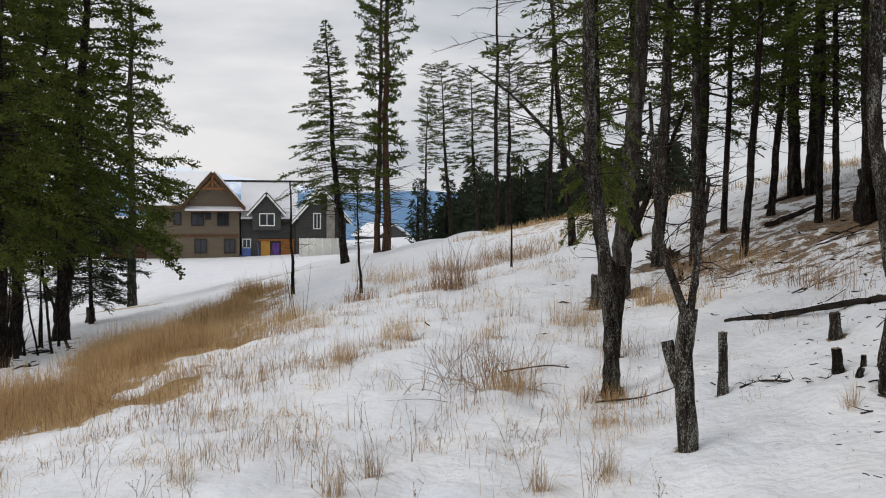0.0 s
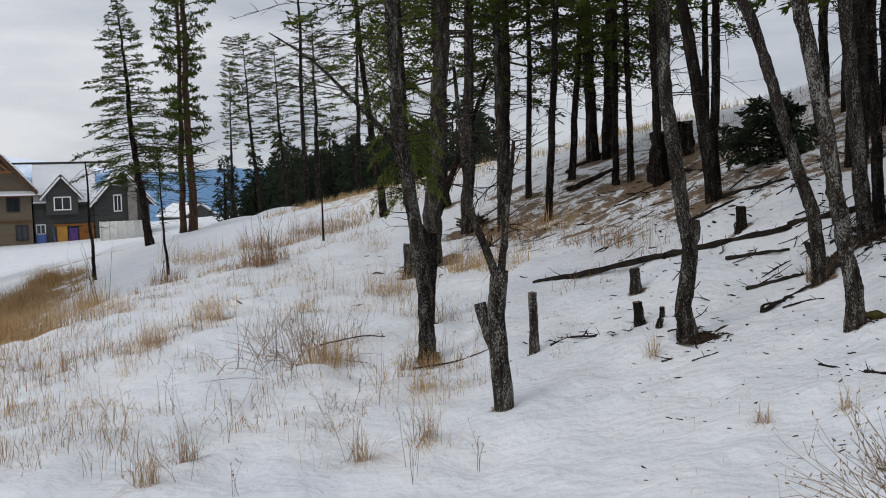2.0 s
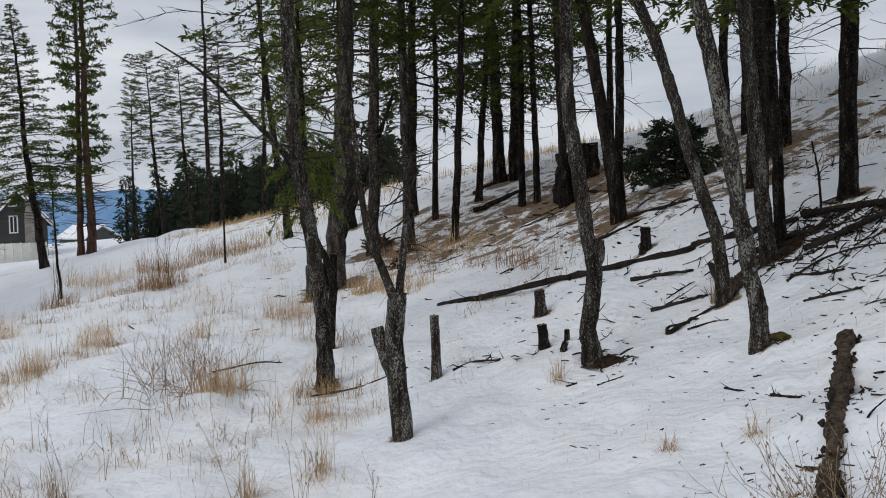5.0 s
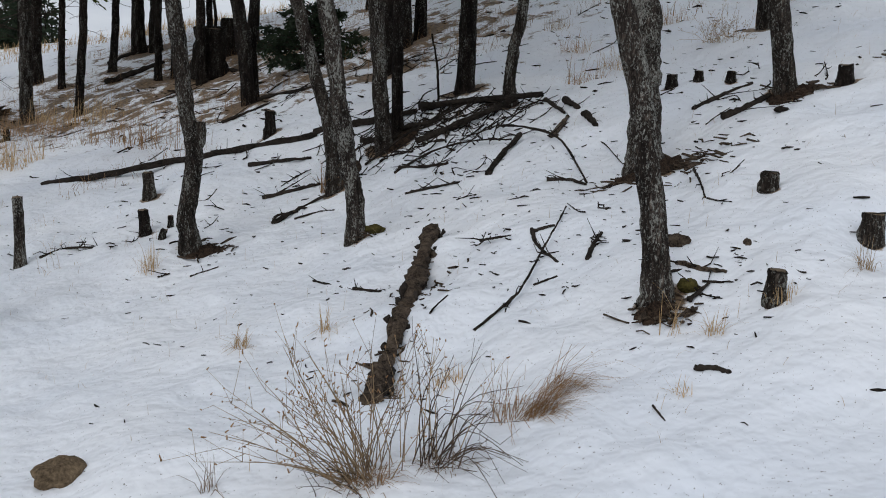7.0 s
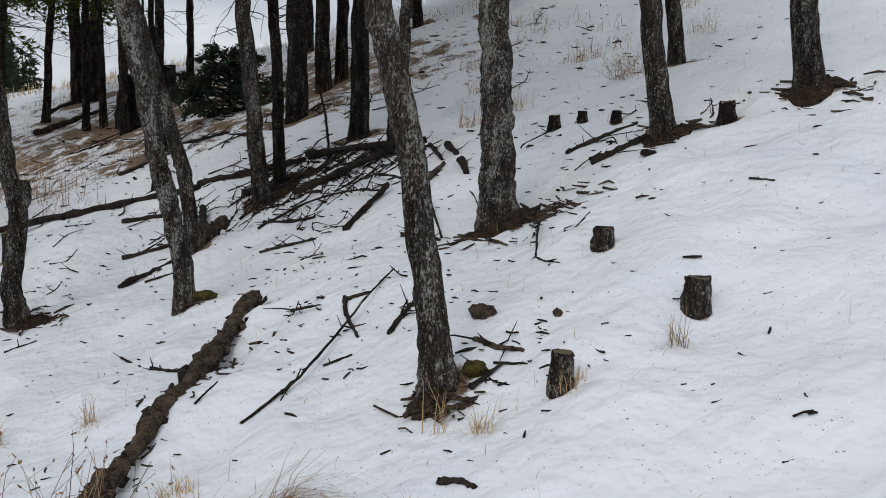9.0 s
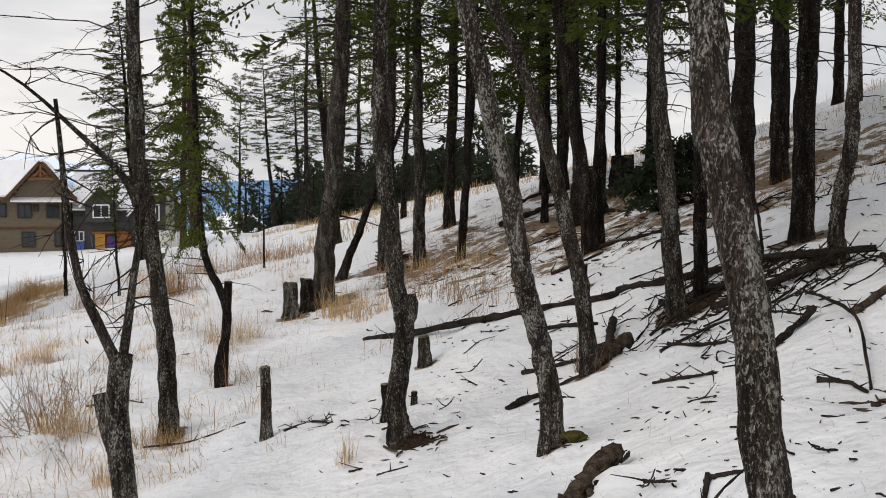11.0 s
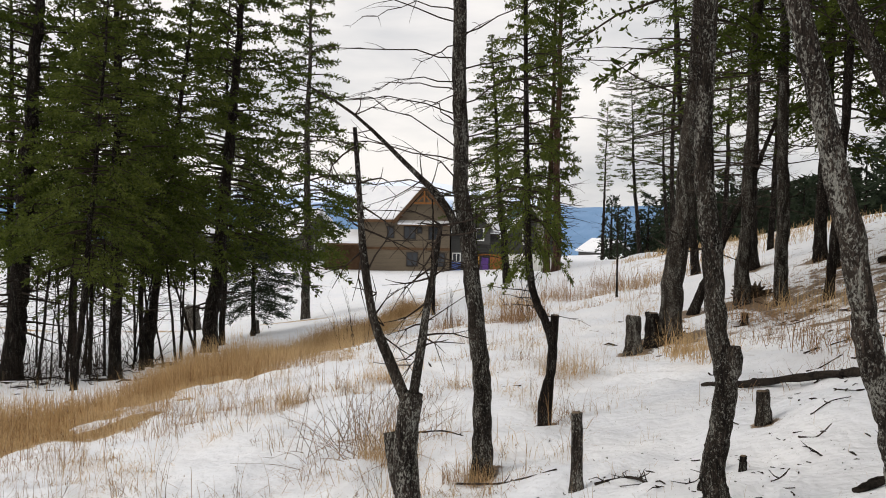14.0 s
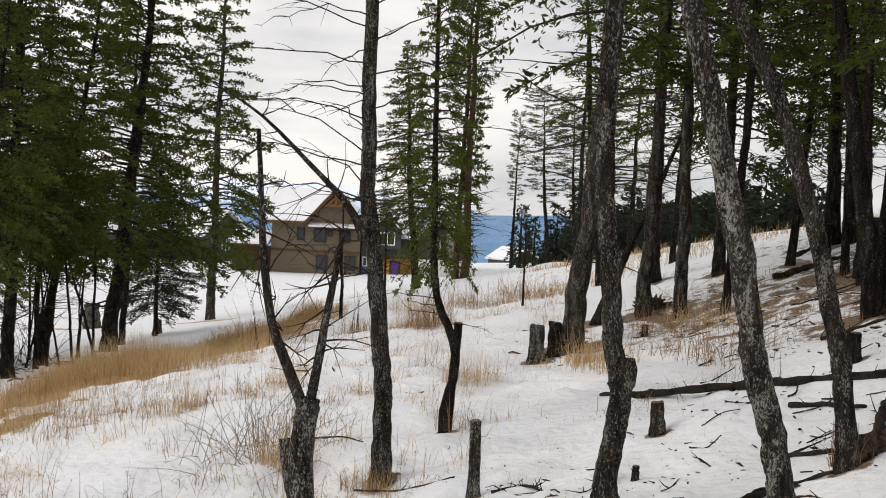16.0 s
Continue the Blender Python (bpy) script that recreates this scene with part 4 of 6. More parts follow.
def crumbled_log(points):
    """A rotten log that follows the slope: a broken body, torn bark plates along its flanks and crumbs beside it."""
    g = np.random.default_rng(71)
    flat = spline([(x, y, 0) for x, y in points], 60)
    base = np.array([flat[0, 0], flat[0, 1], gz(*flat[0, :2])])
    z = np.array([gz(x, y) for x, y, _ in flat])
    u = np.linspace(0, 1, 60)
    z = 0.3 * np.convolve(np.pad(z, 6, mode="edge"), np.ones(13) / 13, "valid") + 0.7 * np.polyval(np.polyfit(u, z, 2), u) + 0.012
    r = 0.044 - 0.016 * u + 0.006 * np.sin(u * 23) + 0.004 * g.normal(size=60)
    line = np.stack([flat[:, 0] + 0.004 * np.sin(u * 17), flat[:, 1], z + r * (0.62 - 0.35 * u) + 0.02 * np.exp(-u * 9)], 1) - base
    ob = new("rotten_log", None)
    ob.location = base
    for a, b in ((0, 19), (18, 33), (32, 45), (45, 60)):
        body = Soup()
        body.add(*tube(line[a:b] + g.normal(size=3) * [0.006, 0.006, 0.003], r[a:b] * g.uniform(0.85, 1.08), 14, 0.17, g))
        part("wood", body, ROT, ob)
    across = np.array([0.77, -0.63, 0.0])
    for _ in range(46):
        k = int(g.integers(1, 58))
        side = 1 if g.random() < 0.62 else -1
        at = line[k] + across * side * r[k] * g.uniform(0.75, 1.15) + [0, 0, g.uniform(-0.02, 0.014)]
        way = (line[k + 1] - line[k - 1])
        way = way / np.linalg.norm(way) + g.normal(size=3) * 0.25
        L = g.uniform(0.02, 0.07)
        plate = Soup()
        plate.add(*tube(np.stack([at - way * L / 2, at + g.normal(size=3) * 0.006, at + way * L / 2]), np.array([0.006, 0.016, 0.005]) * g.uniform(0.7, 1.3), 6, 0.3, g))
        part("bark_plate", plate, CHAR if g.random() < 0.75 else ROT, ob, smooth=False)
    return tagged(ob, "crumbling brown rotten log half sunk in snow", "log")


log([(2.42, 9.7), (2.70, 9.28), (3.22, 8.58), (3.59, 8.26), (3.96, 7.93), (4.2, 7.78)], 0.028, "fallen_log", "long dark fallen trunk across the snow", snags=34, taper=0.95, category="log")
log([(4.21, 7.85), (4.49, 7.55), (4.83, 7.26)], 0.035, "fallen_log", "charred trunk running into a heap of branches", snags=20, group="log heap", category="log")
log([(3.58, 7.74), (3.81, 7.6), (3.92, 7.31)], 0.019, "fallen_log", "dark snow-edged log beside a fallen trunk", snags=10, group="small logs", category="log")
log([(3.34, 6.87), (3.55, 6.71), (3.66, 6.61)], 0.018, "fallen_log", "gnarled short log ending at a fir foot", snags=16, group="small logs", category="log")
log([(3.15, 6.22), (3.39, 6.36), (3.56, 6.3)], 0.014, "fallen_log", "slim split log on snow", snags=4, group="small logs", category="log")
log([(3.29, 6.22), (3.42, 6.16), (3.47, 6.0)], 0.008, "fallen_branch", "thin split stick on snow", snags=3, category="branch")
log([(4.84, 7.2, 0.04), (5.12, 6.0, 0.05)], 0.03, "fallen_log", "thick charred log topping a branch heap", snags=40, rough=0.22, group="log heap", category="log")
log([(4.45, 6.61), (4.63, 6.41, 0.02), (4.87, 6.22, 0.05), (5.0, 6.2, 0.05)], 0.027, "fallen_log", "dark log slanting up a branch heap", snags=24, group="log heap", category="log")
log([(4.55, 7.09), (4.59, 6.82), (4.72, 6.72)], 0.025, "fallen_log", "charred log end in a branch heap", snags=16, group="log heap", category="log")
log([(4.36, 7.29), (4.37, 6.96), (4.51, 6.9)], 0.03, "fallen_log", "black log across a fir foot", snags=14, group="log heap", category="log")
log([(5.2, 6.05), (4.97, 5.55)], 0.019, "fallen_log", "bent dark log sliding from a branch heap", snags=4, group="log heap", category="log")
log([(5.17, 5.79), (5.05, 5.5)], 0.026, "fallen_log", "broken log piece lying on snow", snags=2, group="log heap", category="log")
log([(4.98, 5.35), (4.81, 5.05)], 0.027, "fallen_log", "broken log piece lying on snow", snags=1, group="log heap", category="log")
log([(4.59, 5.21), (4.92, 5.46)], 0.021, "fallen_log", "pale rotten log piece on snow", snags=4, material=ROT, group="log heap", category="log")
log([(4.71, 5.96, 0.03), (4.58, 5.47, 0.06), (4.51, 5.03, 0.06), (4.3, 4.52)], 0.009, "fallen_branch", "curved thin fallen branch on snow", snags=6, taper=0.7, category="branch")
log([(4.12, 6.8), (4.34, 6.73, 0.05), (4.54, 6.7, 0.08)], 0.01, "fallen_branch", "thin pole sloping up into a branch heap", snags=5, category="branch")
log([(3.96, 6.08), (4.33, 6.17, 0.03), (4.48, 5.9, 0.04), (4.47, 5.47, 0.03)], 0.009, "fallen_branch", "long thin branch lying on snow", snags=12, category="branch")
log([(4.12, 5.23), (4.36, 5.41, 0.01), (4.51, 5.42, 0.05)], 0.02, "fallen_log", "short dark log lying on snow", snags=10, taper=0.8, group="log heap", category="log")
log([(4.01, 6.12), (4.13, 6.02), (4.24, 5.86)], 0.015, "fallen_log", "dark snag-covered log in snow", snags=16, group="small logs", category="log")
log([(3.78, 5.63), (3.86, 5.49), (4.0, 5.36)], 0.011, "fallen_branch", "dark stick with stubs on snow", snags=12, category="branch")
log([(4.19, 4.74), (4.26, 4.64), (4.27, 4.49)], 0.013, "fallen_branch", "dark stick below a curved branch", snags=8, category="branch")
log([(4.61, 4.94), (4.74, 4.91), (4.53, 4.49)], 0.005, "fallen_branch", "fine twig lying on snow", snags=3, category="branch")
log([(3.4, 3.86), (3.36, 3.78), (3.32, 3.65), (3.27, 3.51)], 0.010, "fallen_branch", "gnarled dark branch curled on snow", snags=6, category="branch")
log([(3.4, 3.85), (3.45, 3.83), (3.49, 3.81)], 0.009, "fallen_branch", "gnarled dark branch tip on snow", snags=2, category="branch")
log([(2.76, 3.38), (2.95, 3.4, 0.02), (3.04, 3.44, 0.03), (3.3, 3.65, 0.03), (3.46, 3.76, 0.03), (3.7, 3.98, 0.02)], 0.0062, "fallen_branch", "long bent branch lying across the snow", snags=4, taper=0.6, category="branch")
log([(3.34, 3.4), (3.45, 3.49), (3.53, 3.53)], 0.012, "fallen_branch", "short dark stick on snow", snags=9, category="branch")
log([(3.26, 4.07, 0.03), (3.27, 3.97, 0.03), (3.31, 3.9, 0.02)], 0.007, "fallen_branch", "forked twig propped on snow", snags=6, category="branch")
log([(2.76, 4.82), (2.75, 4.64), (2.75, 4.48)], 0.007, "fallen_branch", "thin bent stick on snow", snags=1, category="branch")
log([(2.77, 4.41), (2.81, 4.33), (2.84, 4.27)], 0.009, "fallen_branch", "short knobbly stick on snow", snags=10, category="branch")
log([(3.1, 3.45), (3.16, 3.44), (3.2, 3.42)], 0.006, "fallen_branch", "thin bent stick on snow", snags=2, category="branch")
log([(2.87, 2.35), (2.91, 2.31), (2.92, 2.25)], 0.01, "fallen_branch", "short black stick on smooth snow", snags=0, category="branch")
log([(4.28, 3.72, 0.03), (4.12, 3.53, 0.02), (3.98, 3.36)], 0.007, "fallen_branch", "bent twig standing from the snow", snags=4, category="branch")
log([(3.98, 3.35), (3.95, 3.26), (3.96, 3.19)], 0.004, "fallen_branch", "fine twig lying on snow", snags=1, category="branch")
log([(1.87, 7.05), (2.06, 7.11), (2.24, 6.7)], 0.011, "fallen_branch", "dead branch with upright twigs on snow", snags=26, category="branch")
log([(5.14, 4.55), (5.48, 4.62), (5.71, 4.6)], 0.016, "fallen_log", "dark log against a fir foot", snags=12, category="log")
log([(5.02, 4.22), (5.14, 4.17), (5.39, 4.2)], 0.024, "fallen_log", "dark log against a fir foot", snags=10, category="log")
log([(3.42, 2.97), (3.41, 2.84), (3.46, 2.76)], 0.012, "fallen_branch", "mossy stick beside a fir foot", snags=6, material=ROT, category="branch")
log([(3.23, 2.72), (3.37, 2.76)], 0.009, "fallen_branch", "thin stick beside a fir foot", snags=3, category="branch")
log([(4.95, 3.14), (4.95, 3.01)], 0.006, "fallen_branch", "fine twig lying on snow", snags=1, category="branch")
log([(2.64, 2.29), (2.61, 2.21)], 0.004, "fallen_branch", "fine twig lying on snow", snags=0, category="branch")
log([(3.14, 6.23), (3.27, 6.44), (3.36, 6.32)], 0.012, "fallen_branch", "slim stick on snow", snags=3, category="branch")
crumbled_log([(3.29, 4.53), (2.68, 3.77), (2.1, 3.02)])
log([(2.27, 5.84), (2.34, 5.84)], 0.007, "fallen_branch", "bark scrap on snow", snags=1, category="branch")
log([(2.41, 5.69), (2.48, 5.65), (2.56, 5.64)], 0.006, "fallen_branch", "thin stick on snow", snags=1, category="branch")
log([(3.63, 6.32), (3.75, 6.42, 0.03), (3.93, 6.56, 0.06)], 0.045, "rotten_log", "dark rotten stub beside a leaning fir", ROT, 0.8, 0.2, snags=6)
log([(5.02, 7.22), (4.95, 7.15, 0.3), (4.84, 7.08, 0.62)], 0.012, "leaning_branch", "thin dead branch leaning up from the snow", category="branch")
log([(4.67, 10.17), (5.13, 9.57)], 0.022, label="thin log on the littered slope", group="slope logs", snags=6)
log([(4.12, 9.77), (4.57, 9.64)], 0.018, label="thin log on the littered slope", group="slope logs", snags=6)
log([(5.24, 18.2), (6.2, 18.9)], 0.05, label="thin log on the littered slope", group="slope logs", snags=8)
log([(4.6, 16.0), (5.6, 16.3)], 0.05, label="thin log on the littered slope", group="slope logs", snags=8)
log([(0.2, 8.9), (0.55, 8.5, 0.06), (0.75, 8.35, 0.05)], 0.008, "fallen_branch", "thin dark stick over dry brush", category="branch", snags=3)
log([(3.83, 6.72), (3.9, 6.9, 0.05), (3.99, 7.15, 0.05)], 0.034, label="short dark log under the fallen trunk", snags=4)
log([(0.9, 7.62), (1.25, 7.45), (1.6, 7.35)], 0.008, "fallen_branch", "thin stick at a fir foot", category="branch", snags=3)


stick_rng = np.random.default_rng(23)
for cx, cy, sx, sy, n, size in ((4.75, 6.8, 0.24, 0.42, 100, 0.36), (4.95, 6.3, 0.16, 0.22, 40, 0.3), (4.35, 7.0, 0.2, 0.25, 24, 0.26), (4.3, 5.7, 0.4, 0.5, 12, 0.22), (4.0, 7.3, 0.4, 0.4, 12, 0.3), (4.6, 9.8, 0.9, 0.8, 16, 0.5), (5.4, 13.0, 1.0, 1.6, 16, 0.8), (3.4, 4.0, 0.4, 0.4, 5, 0.12), (3.2, 7.2, 0.6, 0.5, 8, 0.26), (6.8, 8.6, 1.3, 1.3, 10, 0.35), (6.0, 9.2, 0.4, 0.5, 16, 0.4), (5.5, 4.6, 0.3, 0.3, 8, 0.25)):
    for _ in range(n):
        kx, ky, ka = cx + sx * stick_rng.normal(), cy + sy * stick_rng.normal(), stick_rng.normal(0.3, 0.9)
        kl = size * stick_rng.uniform(0.35, 1.1)
        ex, ey = kl * math.cos(ka) / 2, kl * math.sin(ka) / 2
        log([(kx - ex, ky - ey), (kx + 0.12 * kl * stick_rng.normal(), ky + 0.12 * kl * stick_rng.normal(), stick_rng.uniform(0, 0.02)), (kx + ex, ky + ey, stick_rng.uniform(0, 0.07))], 0.003 + 0.009 * size * stick_rng.uniform(0.3, 1.2), "fallen_branch", "dark dead stick lying on snow", category="branch", snags=int(stick_rng.integers(0, 4)), group="dead sticks")


def stump(x, y, r, h, label, lean=(0, 0), material=None, seed=0, name="tree_stump"):
    g = np.random.default_rng(seed + 5)
    z = gz(x, y)
    line = spline([(0, 0, -0.08), (lean[0] * 0.5, lean[1] * 0.5, h * 0.5), (lean[0], lean[1], h)], 9)
    rr = r * (1 + 0.35 * np.exp(-np.clip(line[:, 2], 0, 9) / (r * 1.1)))
    s, top = Soup(), Soup()
    v, f = tube(line, rr, 14, 0.06, g)
    v[-14:, 2] += g.normal(size=14) * r * 0.14
    s.add(v, f)
    ob = new(name, s.mesh(name, material or BARK))
    ob.location = (x, y, z)
    cap, cf = tube([(lean[0], lean[1], h - 0.004), (lean[0], lean[1], h + 0.004)], [r * 0.86, r * 0.84], 12, 0.04, g)
    top.add(cap, cf)
    part("cut_face", top, CUT, ob, "grey sawn face")
    TRUNKS.append((x, y, r * 1.6))
    return tagged(ob, label, "stump", "stumps")


stump(1.76, 7.10, 0.034, 0.44, "slim lichen-grown post-like stump in snow", (-0.01, 0.0), BARK_PALE, 1)
stump(2.81, 7.79, 0.042, 0.185, "short dark stump in snow", (-0.012, 0), BARK, 2)
stump(2.52, 6.91, 0.034, 0.15, "short dark stump leaning in snow", (-0.02, 0), BARK_DARK, 3)
stump(2.67, 6.85, 0.018, 0.07, "tiny dark stump in snow", (0, 0), BARK_DARK, 4)
stump(4.11, 8.55, 0.045, 0.20, "short dark stump among twigs", (0, 0), BARK_DARK, 5)
stump(3.36, 2.46, 0.031, 0.095, "pale sawn stump ringed with dry grass", (0.004, 0), BARK, 6)
stump(4.13, 3.14, 0.036, 0.055, "low grey sawn stump in snow", (0, 0), BARK, 7)
stump(3.98, 2.53, 0.04, 0.085, "low broad sawn stump in snow", (0.008, 0), BARK, 8)
stump(5.47, 5.07, 0.033, 0.075, "low dark stump on the open slope", (0, 0), BARK_DARK, 9)
stump(5.58, 4.94, 0.026, 0.05, "low dark stump on the open slope", (0, 0), BARK_DARK, 10)
stump(5.70, 3.93, 0.04, 0.095, "low dark stump on the open slope", (0, 0), BARK_DARK, 11)
stump(5.71, 4.78, 0.028, 0.055, "low dark stump on the open slope", (0, 0), BARK_DARK, 12)
stump(2.46, 6.4, 0.02, 0.05, "tiny split stump in snow", (0.03, 0), BARK_DARK, 22)
stump(1.57, 13.1, 0.088, 0.43, "pale sawn stump beside a broad fir", (-0.01, 0), BARK_PALE, 13)
stump(1.74, 13.6, 0.08, 0.42, "dark sawn stump beside a broad fir", (0, 0), BARK_DARK, 14)
stump(5.45, 13.8, 0.21, 0.62, "big charred stump on the slope", (0, 0), BARK_DARK, 15)
stump(2.82, 13.9, 0.04, 0.16, "short dark stump on littered snow", (0, 0), BARK_DARK, 16)
stump(1.245, 9.03, 0.033, 0.86, "dead broken stub beside a crooked fir", (0.055, 0), BARK_DARK, 17, "dead_stub")
stump(-18.15, 37.4, 0.28, 0.95, "broad weathered stump beyond the road", (-0.05, 0), BARK_PALE, 18)
stump(-13.43, 33.5, 0.14, 0.5, "grey stump among roadside grass", (0, 0), BARK_PALE, 19)
stump(-10.9, 22.6, 0.13, 1.4, "tall broken stump in a thicket", (0.1, 0), BARK_DARK, 20)
stump(6.3, 15.2, 0.16, 0.5, "charred stump on the crest of the slope", (0, 0), BARK_DARK, 21)

rootball = Soup()
gr = np.random.default_rng(31)
for _ in range(60):
    a = gr.uniform(0, 6.28)
    d = np.array([math.cos(a), 0.3 * gr.normal(), abs(math.sin(a)) * 0.8])
    rootball.add(*tube(np.stack([d * 0.02, d * 0.16 + gr.normal(size=3) * 0.03, d * gr.uniform(0.2, 0.34)]), [0.06, 0.035, 0.008], 5))
rb = new("uprooted_root_plate", rootball.mesh("uprooted_root_plate", ROT))
rb.location = (2.95, 15.9, gz(2.95, 15.9))
tagged(rb, "brown root plate of an uprooted tree", "root plate")


def chunks(name, label, spots, material, seed):
    """Bark scraps and clods scattered round a place."""
    g = np.random.default_rng(seed)
    s = Soup()
    for cx, cy, spread, n, size in spots:
        for _ in range(n):
            x, y = cx + g.normal() * spread, cy + g.normal() * spread
            a, L = g.uniform(0, 3.14), size * min(g.exponential(0.8), 1.8) + 0.008
            d = np.array([math.cos(a), math.sin(a), g.normal() * 0.12]) * L
            c = np.array([x, y, gz(x, y) + size * 0.06])
            s.add(*tube(np.stack([c - d, c + g.normal(size=3) * L * 0.12, c + d]), np.array([0.07, 0.10, 0.06]) * L * g.uniform(0.4, 1.3) + 0.0015, 5, 0.35, g))
    ob = new(name, s.mesh(name, material))
    return tagged(ob, label, "debris", kind="stuff")


chunks("bark_scraps", "dark bark scraps and sticks strewn over snow",
       [(3.3, 3.7, 0.4, 70, 0.014), (3.0, 4.6, 0.9, 60, 0.009), (4.6, 4.6, 0.8, 70, 0.012), (3.9, 4.6, 0.6, 70, 0.018), (4.7, 6.6, 0.3, 120, 0.04), (2.4, 7.4, 0.7, 60, 0.014), (3.6, 2.6, 0.5, 40, 0.01), (4.5, 5.8, 0.5, 50, 0.03), (4.4, 6.8, 0.4, 50, 0.035), (2.6, 6.1, 0.35, 20, 0.018), (2.7, 5.0, 0.6, 18, 0.014), (2.5, 3.5, 0.45, 16, 0.012),
        (3.4, 2.75, 0.13, 26, 0.022), (3.0, 6.8, 0.6, 30, 0.02), (3.5, 7.6, 0.6, 36, 0.028), (4.3, 9.3, 0.9, 80, 0.035), (4.6, 3.0, 0.9, 20, 0.012)], CHAR, 3)
chunks("bark_scraps", "dark bark scraps strewn over littered slope",
       [(5.5, 10.5, 1.5, 170, 0.05), (5.2, 13.5, 1.6, 180, 0.07), (6.5, 8.0, 1.4, 90, 0.03), (6.0, 5.0, 1.0, 50, 0.022), (8.0, 9.0, 1.6, 70, 0.035), (7.0, 6.2, 1.3, 80, 0.022), (9.5, 8.0, 1.6, 60, 0.04), (5.2, 3.2, 0.9, 30, 0.014), (2.9, 14.5, 1.0, 60, 0.05), (-11.6, 21.0, 1.7, 160, 0.13), (-10.6, 18.8, 0.9, 60, 0.1)], CHAR, 4)
chunks("root_litter", "brown crumbled bark heaped round fir feet",
       [(3.12, 2.75, 0.06, 50, 0.035), (2.66, 6.02, 0.08, 50, 0.035), (4.36, 4.05, 0.16, 110, 0.04), (4.55, 3.9, 0.1, 40, 0.035), (3.2, 5.06, 0.05, 24, 0.03), (5.48, 4.1, 0.12, 50, 0.035), (6.2, 3.74, 0.16, 80, 0.04), (3.0, 4.1, 0.08, 24, 0.025), (2.75, 3.8, 0.07, 20, 0.022), (2.45, 3.42, 0.08, 24, 0.022), (2.2, 3.12, 0.06, 16, 0.018)], ROT, 5)


def clod(name, label, x, y, size, material, seed, category):
    g = np.random.default_rng(seed)
    bm = bmesh.new()
    bmesh.ops.create_icosphere(bm, subdivisions=3, radius=1)
    for v in bm.verts:
        v.co *= 1 + 0.3 * noise.noise(v.co * 1.9 + Vector((seed, 0, 0))) + 0.2 * noise.noise(v.co * 4.3)
        v.co = Vector((v.co.x * size[0], v.co.y * size[1], v.co.z * size[2]))
    me = bpy.data.meshes.new(name)
    bm.to_mesh(me)
    bm.free()
    for p in me.polygons:
        p.use_smooth = True
    me.materials.append(material)
    ob = new(name, me)
    ob.matrix_basis = pose(x, y, gz(x, y) + size[2] * 0.25, 0, 0, g.uniform(0, 180))
    return tagged(ob, label, category)


def mound(label, x, y, rx, ry, h, material, seed):
    """A low heap of litter with a ragged edge that follows the slope under it."""
    rings, sides = 9, 26
    g = np.random.default_rng(seed)
    edge = 1 + 0.3 * np.convolve(np.tile(g.normal(size=sides), 3), [0.3, 0.5, 0.3], "same")[sides:2 * sides]
    z0 = gz(x, y)
    v = [(0, 0, h)]
    for i in range(1, rings + 1):
        u = i / rings
        for k in range(sides):
            a = 2 * math.pi * k / sides
            px, py = rx * u * edge[k] * math.cos(a), ry * u * edge[k] * math.sin(a)
            v.append((px, py, gz(x + px, y + py) - z0 + h * (1 - u**2) * g.uniform(0.5, 1.3) + 0.012 * (1 - u) + (0.006 * g.normal() if i < rings else -0.03)))
    f = [(0, 1 + k, 1 + (k + 1) % sides) for k in range(sides)]
    for i in range(rings - 1):
        for k in range(sides):
            a, b = 1 + i * sides + k, 1 + i * sides + (k + 1) % sides
            f += [(a, a + sides, b + sides), (a, b + sides, b)]
    s = Soup()
    s.add(v, f)
    ob = new("litter_mound", s.mesh("litter_mound", material))
    ob.location = (x, y, z0)
    return tagged(ob, label, "litter")


clod("rock", "black boulder on the open slope", 9.73, 8.86, (0.17, 0.13, 0.12), CHAR, 6, "rock")
clod("rock", "rounded brown rock sunk in snow", 1.2, 3.36, (0.085, 0.06, 0.05), STONE, 3, "rock")
clod("moss_cushion", "yellow-green moss cushion at a fir foot", 3.25, 5.07, (0.055, 0.045, 0.028), MOSS, 4, "moss")
mound("dark mound of brown litter round an old fir", 4.38, 4.1, 0.216, 0.173, 0.035, LITTER, 11)
mound("dark crumbled bark heaped at a fir foot", 3.12, 2.78, 0.079, 0.058, 0.021, LITTER, 12)
mound("dark crumbled bark heaped at a fir foot", 2.6, 6.02, 0.101, 0.065, 0.021, LITTER, 13)
mound("dark mound of litter round a slope fir", 5.46, 4.1, 0.144, 0.108, 0.028, LITTER, 14)
mound("dark mound of litter round a slope fir", 6.2, 3.74, 0.216, 0.13, 0.035, LITTER, 15)
mound("black hollow of litter under a branch heap", 4.45, 6.85, 0.144, 0.115, 0.025, LITTER, 16)
clod("rock", "small brown clod lying on snow", 2.95, 1.38, (0.022, 0.018, 0.018), STONE, 5, "rock")
clod("rock", "dark mossy clod sunk in snow", 3.52, 3.07, (0.05, 0.034, 0.03), ROT, 7, "rock")
clod("rock", "small dark clod sunk in snow", 3.67, 2.85, (0.02, 0.016, 0.018), ROT, 8, "rock")
clod("moss_cushion", "dark moss cushion at a fir foot", 3.29, 2.79, (0.04, 0.035, 0.028), MOSS, 9, "moss")
clod("rock", "flat black clod on the open slope", 5.04, 3.83, (0.045, 0.03, 0.02), CHAR, 10, "rock")


